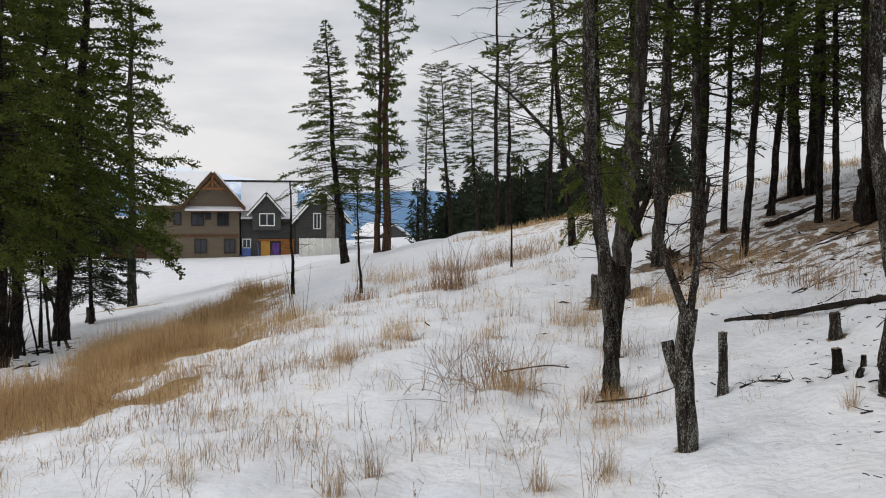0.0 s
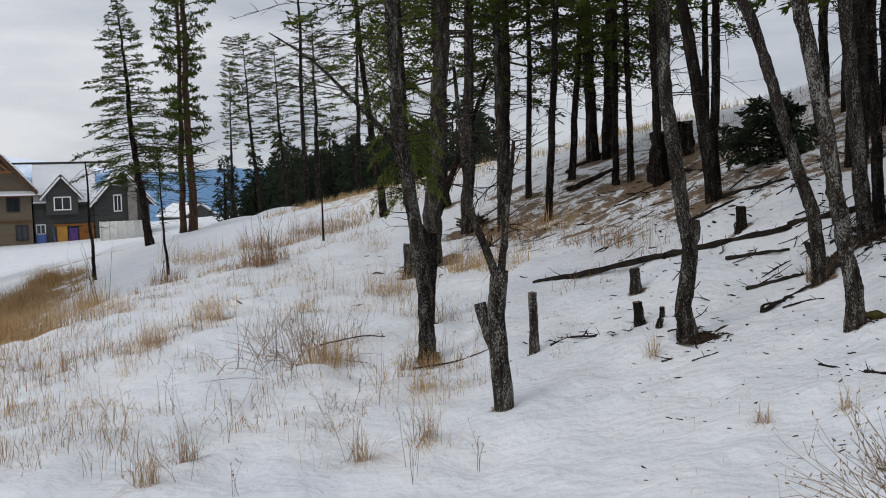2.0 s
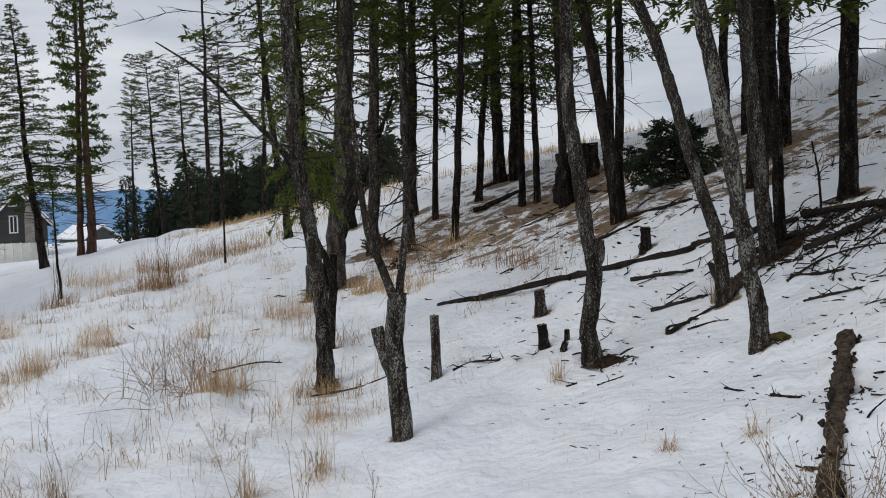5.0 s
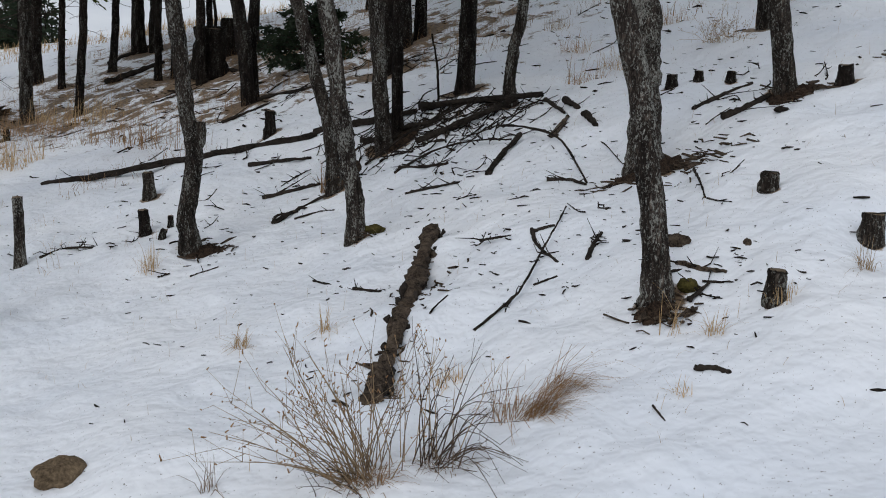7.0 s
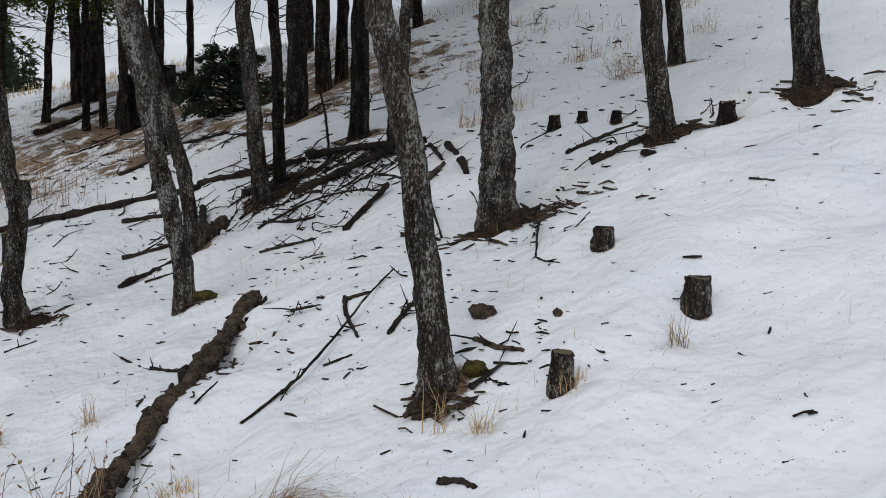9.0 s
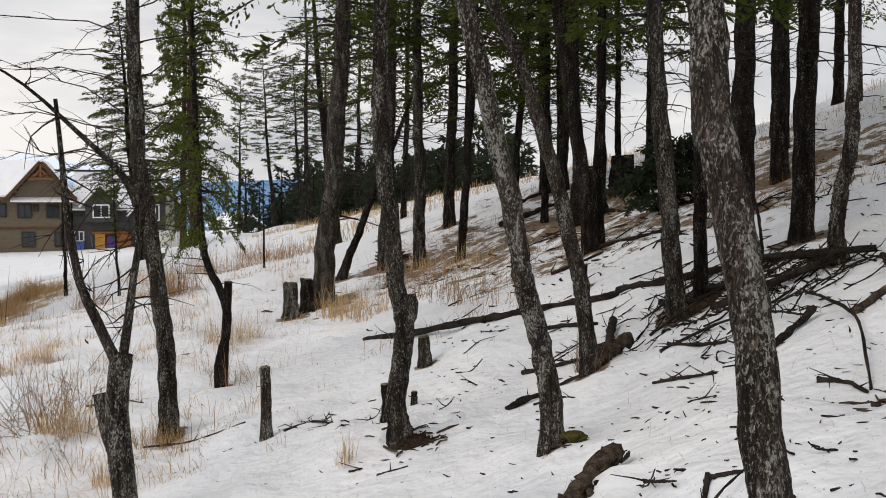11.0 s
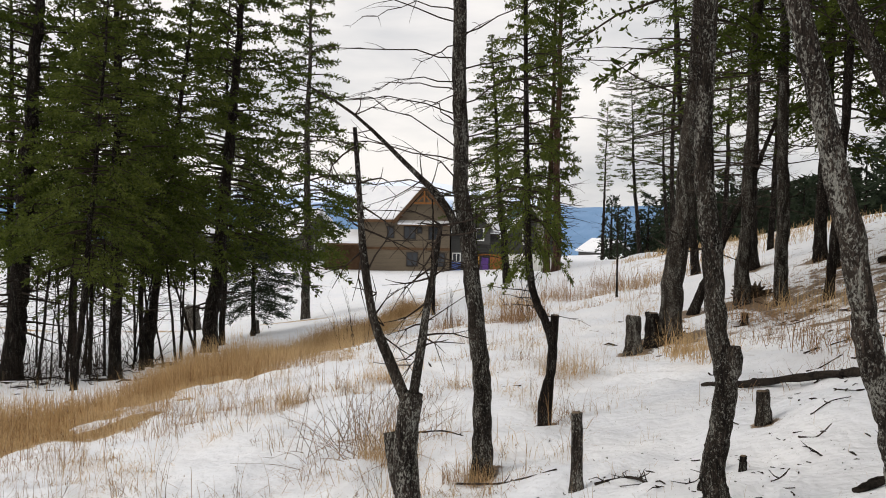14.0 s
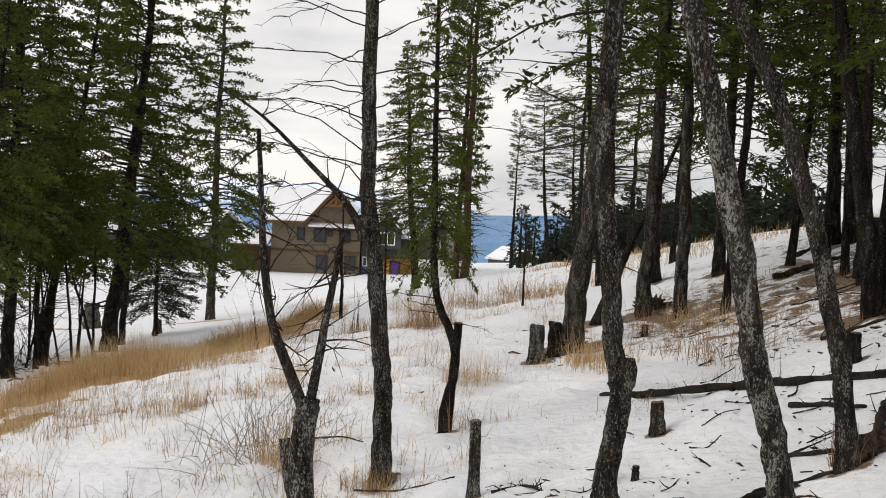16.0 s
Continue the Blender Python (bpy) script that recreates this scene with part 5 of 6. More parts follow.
# ---- grass ----
def blades(soup, x, y, n, h, spread, g, lean=0.5, width=0.0028, droop=0.5, base=None, comb=None, lay=0.0):
    """A tuft of n arching blades, each a tapered strip of three joints."""
    a = g.uniform(0, 6.28, n)
    rad = spread * np.sqrt(g.uniform(0, 1, n)) if np.ndim(x) == 0 else 0 * a
    px, py = x + rad * np.cos(a), y + rad * np.sin(a)
    pz = (ground(px, py) if base is None else base + 0 * px) - 0.02
    L = h * g.uniform(0.45, 1.15, n)
    az = g.uniform(0, 6.28, n) if comb is None else comb + g.normal(0, 0.45, n)
    tilt = np.abs(g.normal(lay, lean, n))
    out = np.stack([np.cos(az), np.sin(az), 0 * az], 1)
    side = np.stack([-np.sin(az), np.cos(az), 0 * az], 1)
    root = np.stack([px, py, pz], 1)
    rows = []
    for s, w in ((0, 1.0), (0.4, 0.9), (0.75, 0.6), (1.0, 0.1)):
        bend = tilt * (0.4 + 0.6 * s) + droop * tilt * s * s
        p = root + (np.sin(np.minimum(bend, 1.5))[:, None] * out + np.cos(np.minimum(bend, 1.5))[:, None] * [0, 0, 1.0]) * (L * s)[:, None]
        rows += [p - side * width * w, p + side * width * w]
    v = np.stack(rows, 1).reshape(-1, 3)
    k = np.arange(n)[:, None] * 8
    soup.add(v, np.concatenate([k + [[q, q + 1, q + 3]] for q in (0, 2, 4)] + [k + [[q, q + 3, q + 2]] for q in (0, 2, 4)]))


def tuft(x, y, n, h, spread, label="dry straw-coloured grass tuft poking through snow", material=None, lean=0.75, seed=0, width=0.0014, name="grass_tuft", droop=0.5, comb=None, lay=0.0):
    g = np.random.default_rng(seed + int(abs(x) * 1000 + abs(y) * 100))
    s = Soup()
    z = gz(x, y)
    blades(s, 0.0, 0.0, n, h, spread, g, lean, width, droop, base=0.0, comb=comb, lay=lay)
    ob = new(name, s.mesh(name, material or STRAW))
    ob.location = (x, y, z)
    return tagged(ob, label, "grass", "grass tufts")


def weed(x, y, n, h, label, material=None, seed=0, lean=0.35, name="dead_weed", heads=True, spread=0.04, comb=None, fan=0.6, arch=0.12, thick=1.0, lay=0.0):
    """Dry branching weed stalks with seed heads; comb is the way most of them lean, arch how far they bow over."""
    g = np.random.default_rng(seed + int(abs(x) * 700 + abs(y) * 90))
    s, hd = Soup(), Soup()
    for _ in range(n):
        az = g.uniform(0, 6.28) if comb is None else comb + g.normal() * fan
        t, L = min(abs(g.normal(lay, lean)), 1.45), h * g.uniform(0.5, 1.1)
        d = np.array([math.cos(az) * math.sin(t), math.sin(az) * math.sin(t), math.cos(t)])
        flat = np.array([math.cos(az), math.sin(az), 0.0])
        r0 = np.array([g.normal() * spread, g.normal() * spread, -0.02])
        tip0 = r0 + d * L + (flat * 0.5 - np.array([0, 0, 1.0])) * arch * L * (0.4 + t) + g.normal(size=3) * 0.02
        tip0[2] = max(tip0[2], 0.01)
        line = spline([r0, r0 + d * L * 0.5 + g.normal(size=3) * 0.012, tip0], 9)
        s.add(*tube(line, np.linspace(0.0019, 0.0007, 9) * max(1.0, h / 0.38) * thick, 3))
        for _ in range(4 if heads else 2):
            k = int(g.integers(4, 9))
            tip = line[k] + (d + g.normal(size=3) * 0.6) * L * g.uniform(0.05, 0.18)
            s.add(*tube(np.stack([line[k], tip]), [0.0009, 0.0005], 3))
            if heads:
                hd.add(*tube(np.stack([tip, tip + g.normal(size=3) * 0.004 + [0, 0, 0.006]]), [0.0025, 0.0016], 4))
    ob = new(name, s.mesh(name, material or STEM))
    ob.location = (x, y, gz(x, y))
    if heads:
        part("seed_head", hd, STRAW_RED, ob)["kind"] = "stuff"
    return tagged(ob, label, "weed", "dead weeds")


weed(1.83, 2.57, 46, 0.44, "pale dry weed bush fanned out with fine seed heads", STRAW_PALE, 1, 0.28, "weed_bush", spread=0.035, comb=2.5, fan=0.8, arch=0.08, lay=0.72)
weed(1.86, 2.56, 12, 0.40, "brown upright stems of a dry weed bush", STEM, 5, 0.3, "weed_bush", spread=0.04, arch=0.1)
weed(2.06, 2.56, 24, 0.42, "dark wiry stems of a dead weed bush arching over", STEM_DARK, 2, 0.35, "weed_bush", False, 0.04, comb=-0.5, fan=1.2, arch=0.32, thick=1.15, lay=0.6)
weed(2.04, 2.58, 10, 0.40, "pale upright stems in a dead weed bush", STRAW_PALE, 6, 0.35, "weed_bush", spread=0.05)
weed(2.09, 2.54, 24, 0.26, "flattened dark stems at a weed bush root", STEM_DARK, 7, 0.25, "weed_bush", False, 0.04, comb=-0.6, fan=0.9, arch=0.25, lay=1.15)
weed(1.80, 2.53, 24, 0.2, "flattened brown stems at a weed bush root", STEM_DARK, 8, 0.25, "weed_bush", False, 0.04, comb=2.6, fan=0.8, arch=0.2, lay=1.25)
tuft(1.83, 2.53, 120, 0.12, 0.06, "flattened brown grass at a weed bush root", STRAW_RED, 0.4, lay=1.1)
tuft(2.08, 2.52, 110, 0.12, 0.06, "flattened brown grass at a weed bush root", STEM, 0.4, lay=1.1)
tuft(2.40, 2.56, 240, 0.24, 0.05, "combed-over brown grass clump on snow", STRAW_RED, 0.3, width=0.0011, comb=-0.1, lay=1.3)
tuft(2.52, 2.63, 150, 0.30, 0.06, "combed-over brown grass clump on snow", STRAW_RED, 0.3, width=0.0011, comb=-0.2, lay=1.3)
tuft(2.36, 2.62, 60, 0.2, 0.05, "brown grass curling over snow", STRAW_RED, 0.5, width=0.0011, lay=0.8)
weed(6.90, 5.96, 60, 0.28, "greyish low shrub on the open slope", STRAW_PALE, 3, 0.7, "low_shrub", spread=0.08)
tuft(3.37, 2.44, 50, 0.08, 0.06, "short dry grass round a stump", STRAW, 0.3)
tuft(2.11, 4.17, 60, 0.13, 0.03, seed=4)
tuft(2.42, 3.98, 40, 0.14, 0.03, seed=5)
tuft(2.42, 3.04, 60, 0.12, 0.05, seed=6)
tuft(3.11, 2.49, 36, 0.12, 0.03, seed=7)
tuft(3.76, 2.39, 40, 0.14, 0.03, material=STRAW_PALE, seed=8)
tuft(2.75, 2.28, 24, 0.09, 0.03, seed=9)
tuft(3.05, 2.62, 14, 0.2, 0.05, material=STRAW, seed=10, lean=0.3)
tuft(1.50, 2.85, 20, 0.16, 0.03, material=STEM, seed=11)
tuft(1.04, 7.66, 110, 0.2, 0.12, "dry grass standing round a fir foot", STRAW, 0.5, width=0.0018)
tuft(0.95, 7.7, 130, 0.18, 0.18, "dry grass standing round a fir foot", STRAW_RED, 0.6, width=0.0018)
tuft(3.63, 6.38, 90, 0.22, 0.07, "dry grass round a leaning fir foot", STRAW_RED, 0.4, width=0.0022)
tuft(2.25, 5.95, 60, 0.2, 0.06, "dry grass beside a crooked fir", STRAW, 0.5)
weed(-0.06, 8.41, 70, 0.6, "sprawling brown twiggy brush over snow", STEM, 12, 1.0, "twiggy_brush", False, 0.25)
weed(0.1, 8.2, 60, 0.55, "sprawling reddish dry brush over snow", STRAW_RED, 13, 0.9, "twiggy_brush", False, 0.22)
tuft(0.3, 8.1, 160, 0.34, 0.22, "dry grass under twiggy brush", STRAW, 0.8, width=0.0018)
tuft(0.86, 6.78, 120, 0.2, 0.1, "round dry grass tuft on snow", STRAW, 0.8, width=0.0016)
for k, (tx, ty, n, h, sp) in enumerate(((-1.44, 10.22, 160, 0.34, 0.16), (-1.01, 11.52, 160, 0.34, 0.22), (1.09, 11.20, 240, 0.38, 0.3), (0.22, 8.08, 120, 0.26, 0.2), (-0.66, 5.73, 60, 0.30, 0.06),
                                        (-0.84, 5.34, 70, 0.34, 0.07), (0.33, 5.37, 60, 0.30, 0.06), (0.69, 5.42, 70, 0.30, 0.08), (-1.82, 5.69, 50, 0.3, 0.08), (-2.53, 13.98, 240, 0.45, 0.4))):
    tuft(tx, ty, int(n * 1.5), h, sp, material=(STRAW_PALE if k in (4, 5, 6, 7, 8) else STRAW), seed=k, lean=0.95)
for k, (tx, ty, n, h, sp) in enumerate(((-0.44, 16.77, 420, 0.55, 0.42), (-3.2, 16.3, 220, 0.45, 0.3), (-2.44, 19.4, 200, 0.45, 0.35), (2.2, 12.3, 220, 0.45, 0.3), (3.15, 13.6, 200, 0.4, 0.6),
                                        (3.7, 13.4, 240, 0.45, 0.7), (-0.3, 22.2, 500, 0.6, 0.9), (-2.0, 24.5, 600, 0.6, 1.2), (0.9, 21.8, 500, 0.55, 1.0), (2.4, 11.2, 160, 0.4, 0.35), (3.4, 9.9, 200, 0.3, 0.6))):
    tuft(tx, ty, n, h, sp, "thick stand of reddish dry grass in snow", STRAW_RED if k % 2 == 0 else STRAW, 0.8, k, 0.003, "grass_stand")
for k, (tx, ty, h) in enumerate(((-0.36, 16.7, 1.1), (-0.52, 16.9, 1.0), (-3.25, 16.2, 0.9), (-3.05, 16.3, 1.0), (-3.35, 16.4, 0.8), (-2.4, 19.4, 1.4))):
    weed(tx, ty, 5, h, "bare dark shoots rising from a grass clump", TWIG, k, 0.15, "bare_shoots", False, 0.08)


def meadow():
    """Loose grass that nobody would count: the roadside strip, thin stalks on the snow, the far slope."""
    g = np.random.default_rng(41)
    gold, red, thin, far = Soup(), Soup(), Soup(), Soup()
    y = 3 + 34 * g.uniform(0, 1, 130000) ** 1.25
    x = band_edge(y) + 0.4 - g.uniform(0, 5.2, 130000)
    keep = strip_depth(x, y) * (0.85 + 0.15 * np.sin(x * 3.1 + 2 * np.sin(y * 1.7))) > g.uniform(0.15, 1, 130000)
    x, y = x[keep], y[keep]
    h = np.where(x > band_edge(y) - 1.2, 0.30, 0.46) * (1 + 0.3 * np.sin(x * 1.3 + y * 0.9))
    k = g.random(len(x)) < 0.7
    wind = 3.4 + 1.6 * lumps(x, y, 55, 0.9)
    blades(gold, x[k], y[k], int(k.sum()), h[k] * g.uniform(0.6, 1.35, int(k.sum())), 0, g, 0.35, 0.0028, 0.7, comb=wind[k], lay=0.3)
    blades(red, x[~k], y[~k], int((~k).sum()), h[~k] * 0.8, 0, g, 0.6, 0.0028, 0.6)
    cx, cy = g.uniform(-4.2, 2.2, 130), 5.2 + 10.5 * g.uniform(0, 1, 130) ** 1.1
    cx = cx[:, None] + g.normal(size=(130, 16)) * 0.07
    cy = cy[:, None] + g.normal(size=(130, 16)) * 0.07
    cx, cy = cx.ravel(), cy.ravel()
    blades(thin, cx, cy, len(cx), 0.2 + 0.1 * np.sin(cx * 2), 0, g, 0.9, 0.0012, 0.6)
    cx, cy = g.uniform(-3.6, 0.6, 9000), g.uniform(5.6, 11.5, 9000)
    ok = lumps(cx, cy, 77, 0.7) + 0.35 * lumps(cx, cy, 78, 0.25) - 0.25 * np.abs(cx + 2.2) > 0.25
    cx, cy = cx[ok], cy[ok]
    blades(red, cx, cy, len(cx), 0.22 + 0.05 * np.sin(cx * 9), 0, g, 1.0, 0.0017, 0.5)
    for soup, count, many, reach, tall, wide in ((thin, 90, 22, 0.06, 0.30, 0.0014), (gold, 60, 40, 0.10, 0.34, 0.0015), (red, 70, 36, 0.11, 0.32, 0.0015)):
        cx, cy = g.uniform(-4.4, 1.6, count), 6.2 + 13 * g.uniform(0, 1, count) ** 1.2
        lean_to = np.repeat(g.uniform(0, 6.28, count), many)
        size = np.repeat(g.uniform(0.5, 1.25, count), many)
        cx = (cx[:, None] + g.normal(size=(count, many)) * reach).ravel()
        cy = (cy[:, None] + g.normal(size=(count, many)) * reach).ravel()
        blades(soup, cx, cy, len(cx), tall * size, 0, g, 0.6, wide * (1 + 0.03 * cy[:, None]), 0.8, comb=lean_to + g.normal(0, 0.9, len(cx)), lay=0.9)
    cx, cy = g.uniform(1.4, 9.5, 1500), g.uniform(1.8, 9.0, 1500)
    blades(thin, cx, cy, len(cx), 0.09 + 0 * cx, 0, g, 0.8, 0.0009, 0.5)
    cx, cy = g.uniform(2.4, 9, 12000), g.uniform(8.6, 20, 12000)
    ok = (np.sin(cx * 2.2 + 1.3 * np.sin(cy)) + np.sin(cy * 1.4 + cx)) > 0.1
    cx, cy = cx[ok], cy[ok]
    blades(red, cx, cy, len(cx), 0.2 + 0 * cx, 0, g, 1.1, 0.002, 0.5)
    cx, cy = g.uniform(7.5, 15, 7000), g.uniform(7, 17, 7000)
    ok = lumps(cx, cy, 61, 0.8) + 0.12 * (cx - 10) > 0.35
    cx, cy = cx[ok], cy[ok]
    blades(red, cx, cy, len(cx), 0.22 + 0 * cx, 0, g, 1.0, 0.003, 0.5)
    cx, cy = g.uniform(-4, 16, 26000), g.uniform(20, 44, 26000)
    ok = (np.sin(cx * 0.8 + 1.3 * np.sin(cy * 0.4)) + np.sin(cy * 0.6) + 0.25 * np.clip(cx - 1, -3, 4)) > 0.9
    cx, cy = cx[ok], cy[ok]
    blades(far, cx, cy, len(cx), 0.28 + 0 * cx, 0, g, 0.9, 0.006, 0.5)
    for nm, s, m, lab in (("roadside_grass", gold, STRAW, "tall golden dry grass along the road"), ("brown_grass", red, STRAW_RED, "reddish dry grass among litter and snow"),
                          ("thin_stalks", thin, STRAW_PALE, "sparse dry stalks poking through snow"), ("far_grass", far, STRAW, "dry grass on the far snowy slope")):
        tagged(new(nm, s.mesh(nm, m)), lab, "grass", kind="stuff")
    for i in range(46):
        weed(g.uniform(-2.6, 1.2), g.uniform(4.6, 10.5), 3, g.uniform(0.18, 0.4), "thin branching dead weed stalks in snow", STEM, 100 + i, 0.3, "dead_weed", True, 0.02)


for k, (tx, ty) in enumerate(((6.2, 6.4), (7.6, 7.2), (8.4, 6.6), (6.6, 7.4), (7.2, 8.4), (9.2, 7.6), (8.6, 9.6), (5.7, 6.2))):
    tuft(tx, ty, 90, 0.24, 0.16, "thin reddish dry grass on the open slope", STRAW_RED if k % 2 else STRAW_PALE, 0.9, k)
for k, (tx, ty) in enumerate(((-10.3, 18.2), (-11.2, 19.6), (-11.9, 21.2), (-10.7, 20.4), (-12.6, 22.6), (-9.8, 19.2), (-11.5, 23.4), (-12.9, 20.2))):
    weed(tx, ty, 30, 1.2 + 0.1 * k, "dark twiggy undergrowth in a roadside thicket", TWIG, 60 + k, 0.7, "twiggy_brush", False, 0.35)
meadow()

# A low dark juniper-like fir bush on the slope.
bush_limbs, bush_leaves = crown_shapes("bush", 21, 0.66, 0.85, 0.3, 0.0, 80, 36, (0.06, 0.016), droop=0.25, gap=0.15, leaf=NEEDLE_DARK)
bush = new("dark_fir_bush")
bush.location = (5.75, 11.15, gz(5.75, 11.15))
for nm, me in (("bough_wood", bush_limbs), ("foliage", bush_leaves)):
    ob = new(nm, me)
    ob.parent = bush
    ob["kind"] = "stuff"
tagged(bush, "low spreading dark green fir bush in snow", "bush")


# ---- houses ----
def flat_surface(name, low, high, scale, rough=0.8, bump=0.25, squash=(1, 1, 1)):
    return surface(name, low, high, scale, rough, bump, scale * 8, squash)


TAN = flat_surface("tan_siding", (0.135, 0.108, 0.077), (0.185, 0.15, 0.108), 1.2, squash=(0.3, 0.3, 6))
GREY = flat_surface("grey_siding", (0.055, 0.055, 0.052), (0.085, 0.084, 0.08), 1.2, squash=(0.3, 0.3, 6))
TIMBER = flat_surface("orange_timber", (0.16, 0.065, 0.022), (0.27, 0.115, 0.04), 2.5)
BROWN_TRIM = flat_surface("brown_trim", (0.08, 0.045, 0.025), (0.13, 0.075, 0.042), 2.5)
WHITE_TRIM = flat_surface("white_trim", (0.62, 0.62, 0.6), (0.76, 0.76, 0.74), 2.0)
DARK_TRIM = flat_surface("dark_trim", (0.025, 0.022, 0.02), (0.05, 0.045, 0.042), 2.0)
YELLOW = flat_surface("ochre_door", (0.42, 0.22, 0.05), (0.55, 0.30, 0.08), 2.0)
PURPLE = flat_surface("purple_curtain", (0.10, 0.05, 0.20), (0.17, 0.09, 0.30), 2.0)
BLUE = flat_surface("blue_frame", (0.06, 0.10, 0.26), (0.10, 0.15, 0.36), 2.0)
MASONRY = flat_surface("chimney_stone", (0.16, 0.15, 0.135), (0.30, 0.28, 0.25), 3.0, bump=0.7)
TARP = flat_surface("greenhouse_film", (0.50, 0.50, 0.46), (0.66, 0.66, 0.62), 1.0, 0.5)
PANE = bpy.data.materials.new("window_glass")
PANE.use_nodes = True
pb = PANE.node_tree.nodes["Principled BSDF"]
pb.inputs["Base Color"].default_value = (0.02, 0.024, 0.03, 1)
pb.inputs["Roughness"].default_value = 0.06


def slab(soup, a, b, y0, y1, thick):
    """A roof slope whose profile runs from a to b in x and z, between y0 and y1."""
    (x0, z0), (x1, z1) = a, b
    n = np.array([-(z1 - z0), x1 - x0])
    n = n / np.linalg.norm(n) * thick
    if n[1] < 0:
        n = -n
    prism(soup, [(x0, z0), (x1, z1), (x1 + n[0], z1 + n[1]), (x0 + n[0], z0 + n[1])], y0, y1)


def slope_slab(soup, x0, x1, ya, za, yb, zb, thick):
    """A roof slope that falls along y, from (ya, za) to (yb, zb)."""
    v = []
    for dz in (0, thick):
        v += [(x0, ya, za + dz), (x1, ya, za + dz), (x1, yb, zb + dz), (x0, yb, zb + dz)]
    f = [(0, 1, 2), (0, 2, 3), (4, 6, 5), (4, 7, 6)]
    for i in range(4):
        j = (i + 1) % 4
        f += [(i, j + 4, j), (i, i + 4, j + 4)]
    soup.add(v, f)


def window(parent, u0, u1, w0, w1, y, frame_mat, bars=1):
    fr, gl = Soup(), Soup()
    t = 0.11
    box(fr, u0 - t, u1 + t, y - 0.1, y - 0.005, w0 - t, w0)
    box(fr, u0 - t, u1 + t, y - 0.1, y - 0.005, w1, w1 + t)
    box(fr, u0 - t, u0, y - 0.1, y - 0.005, w0 + 0.001, w1 - 0.001)
    box(fr, u1, u1 + t, y - 0.1, y - 0.005, w0 + 0.001, w1 - 0.001)
    for k in range(bars):
        c = u0 + (u1 - u0) * (k + 1) / (bars + 1)
        box(fr, c - 0.04, c + 0.04, y - 0.09, y - 0.01, w0 + 0.002, w1 - 0.002)
    box(gl, u0 + 0.001, u1 - 0.001, y - 0.05, y - 0.02, w0 + 0.001, w1 - 0.001)
    ob = part("window", fr, frame_mat, parent, smooth=False)
    part("pane", gl, PANE, ob, smooth=False)


def piece(name, parent, material, fill, label=""):
    s = Soup()
    fill(s)
    return part(name, s, material, parent, label, False)


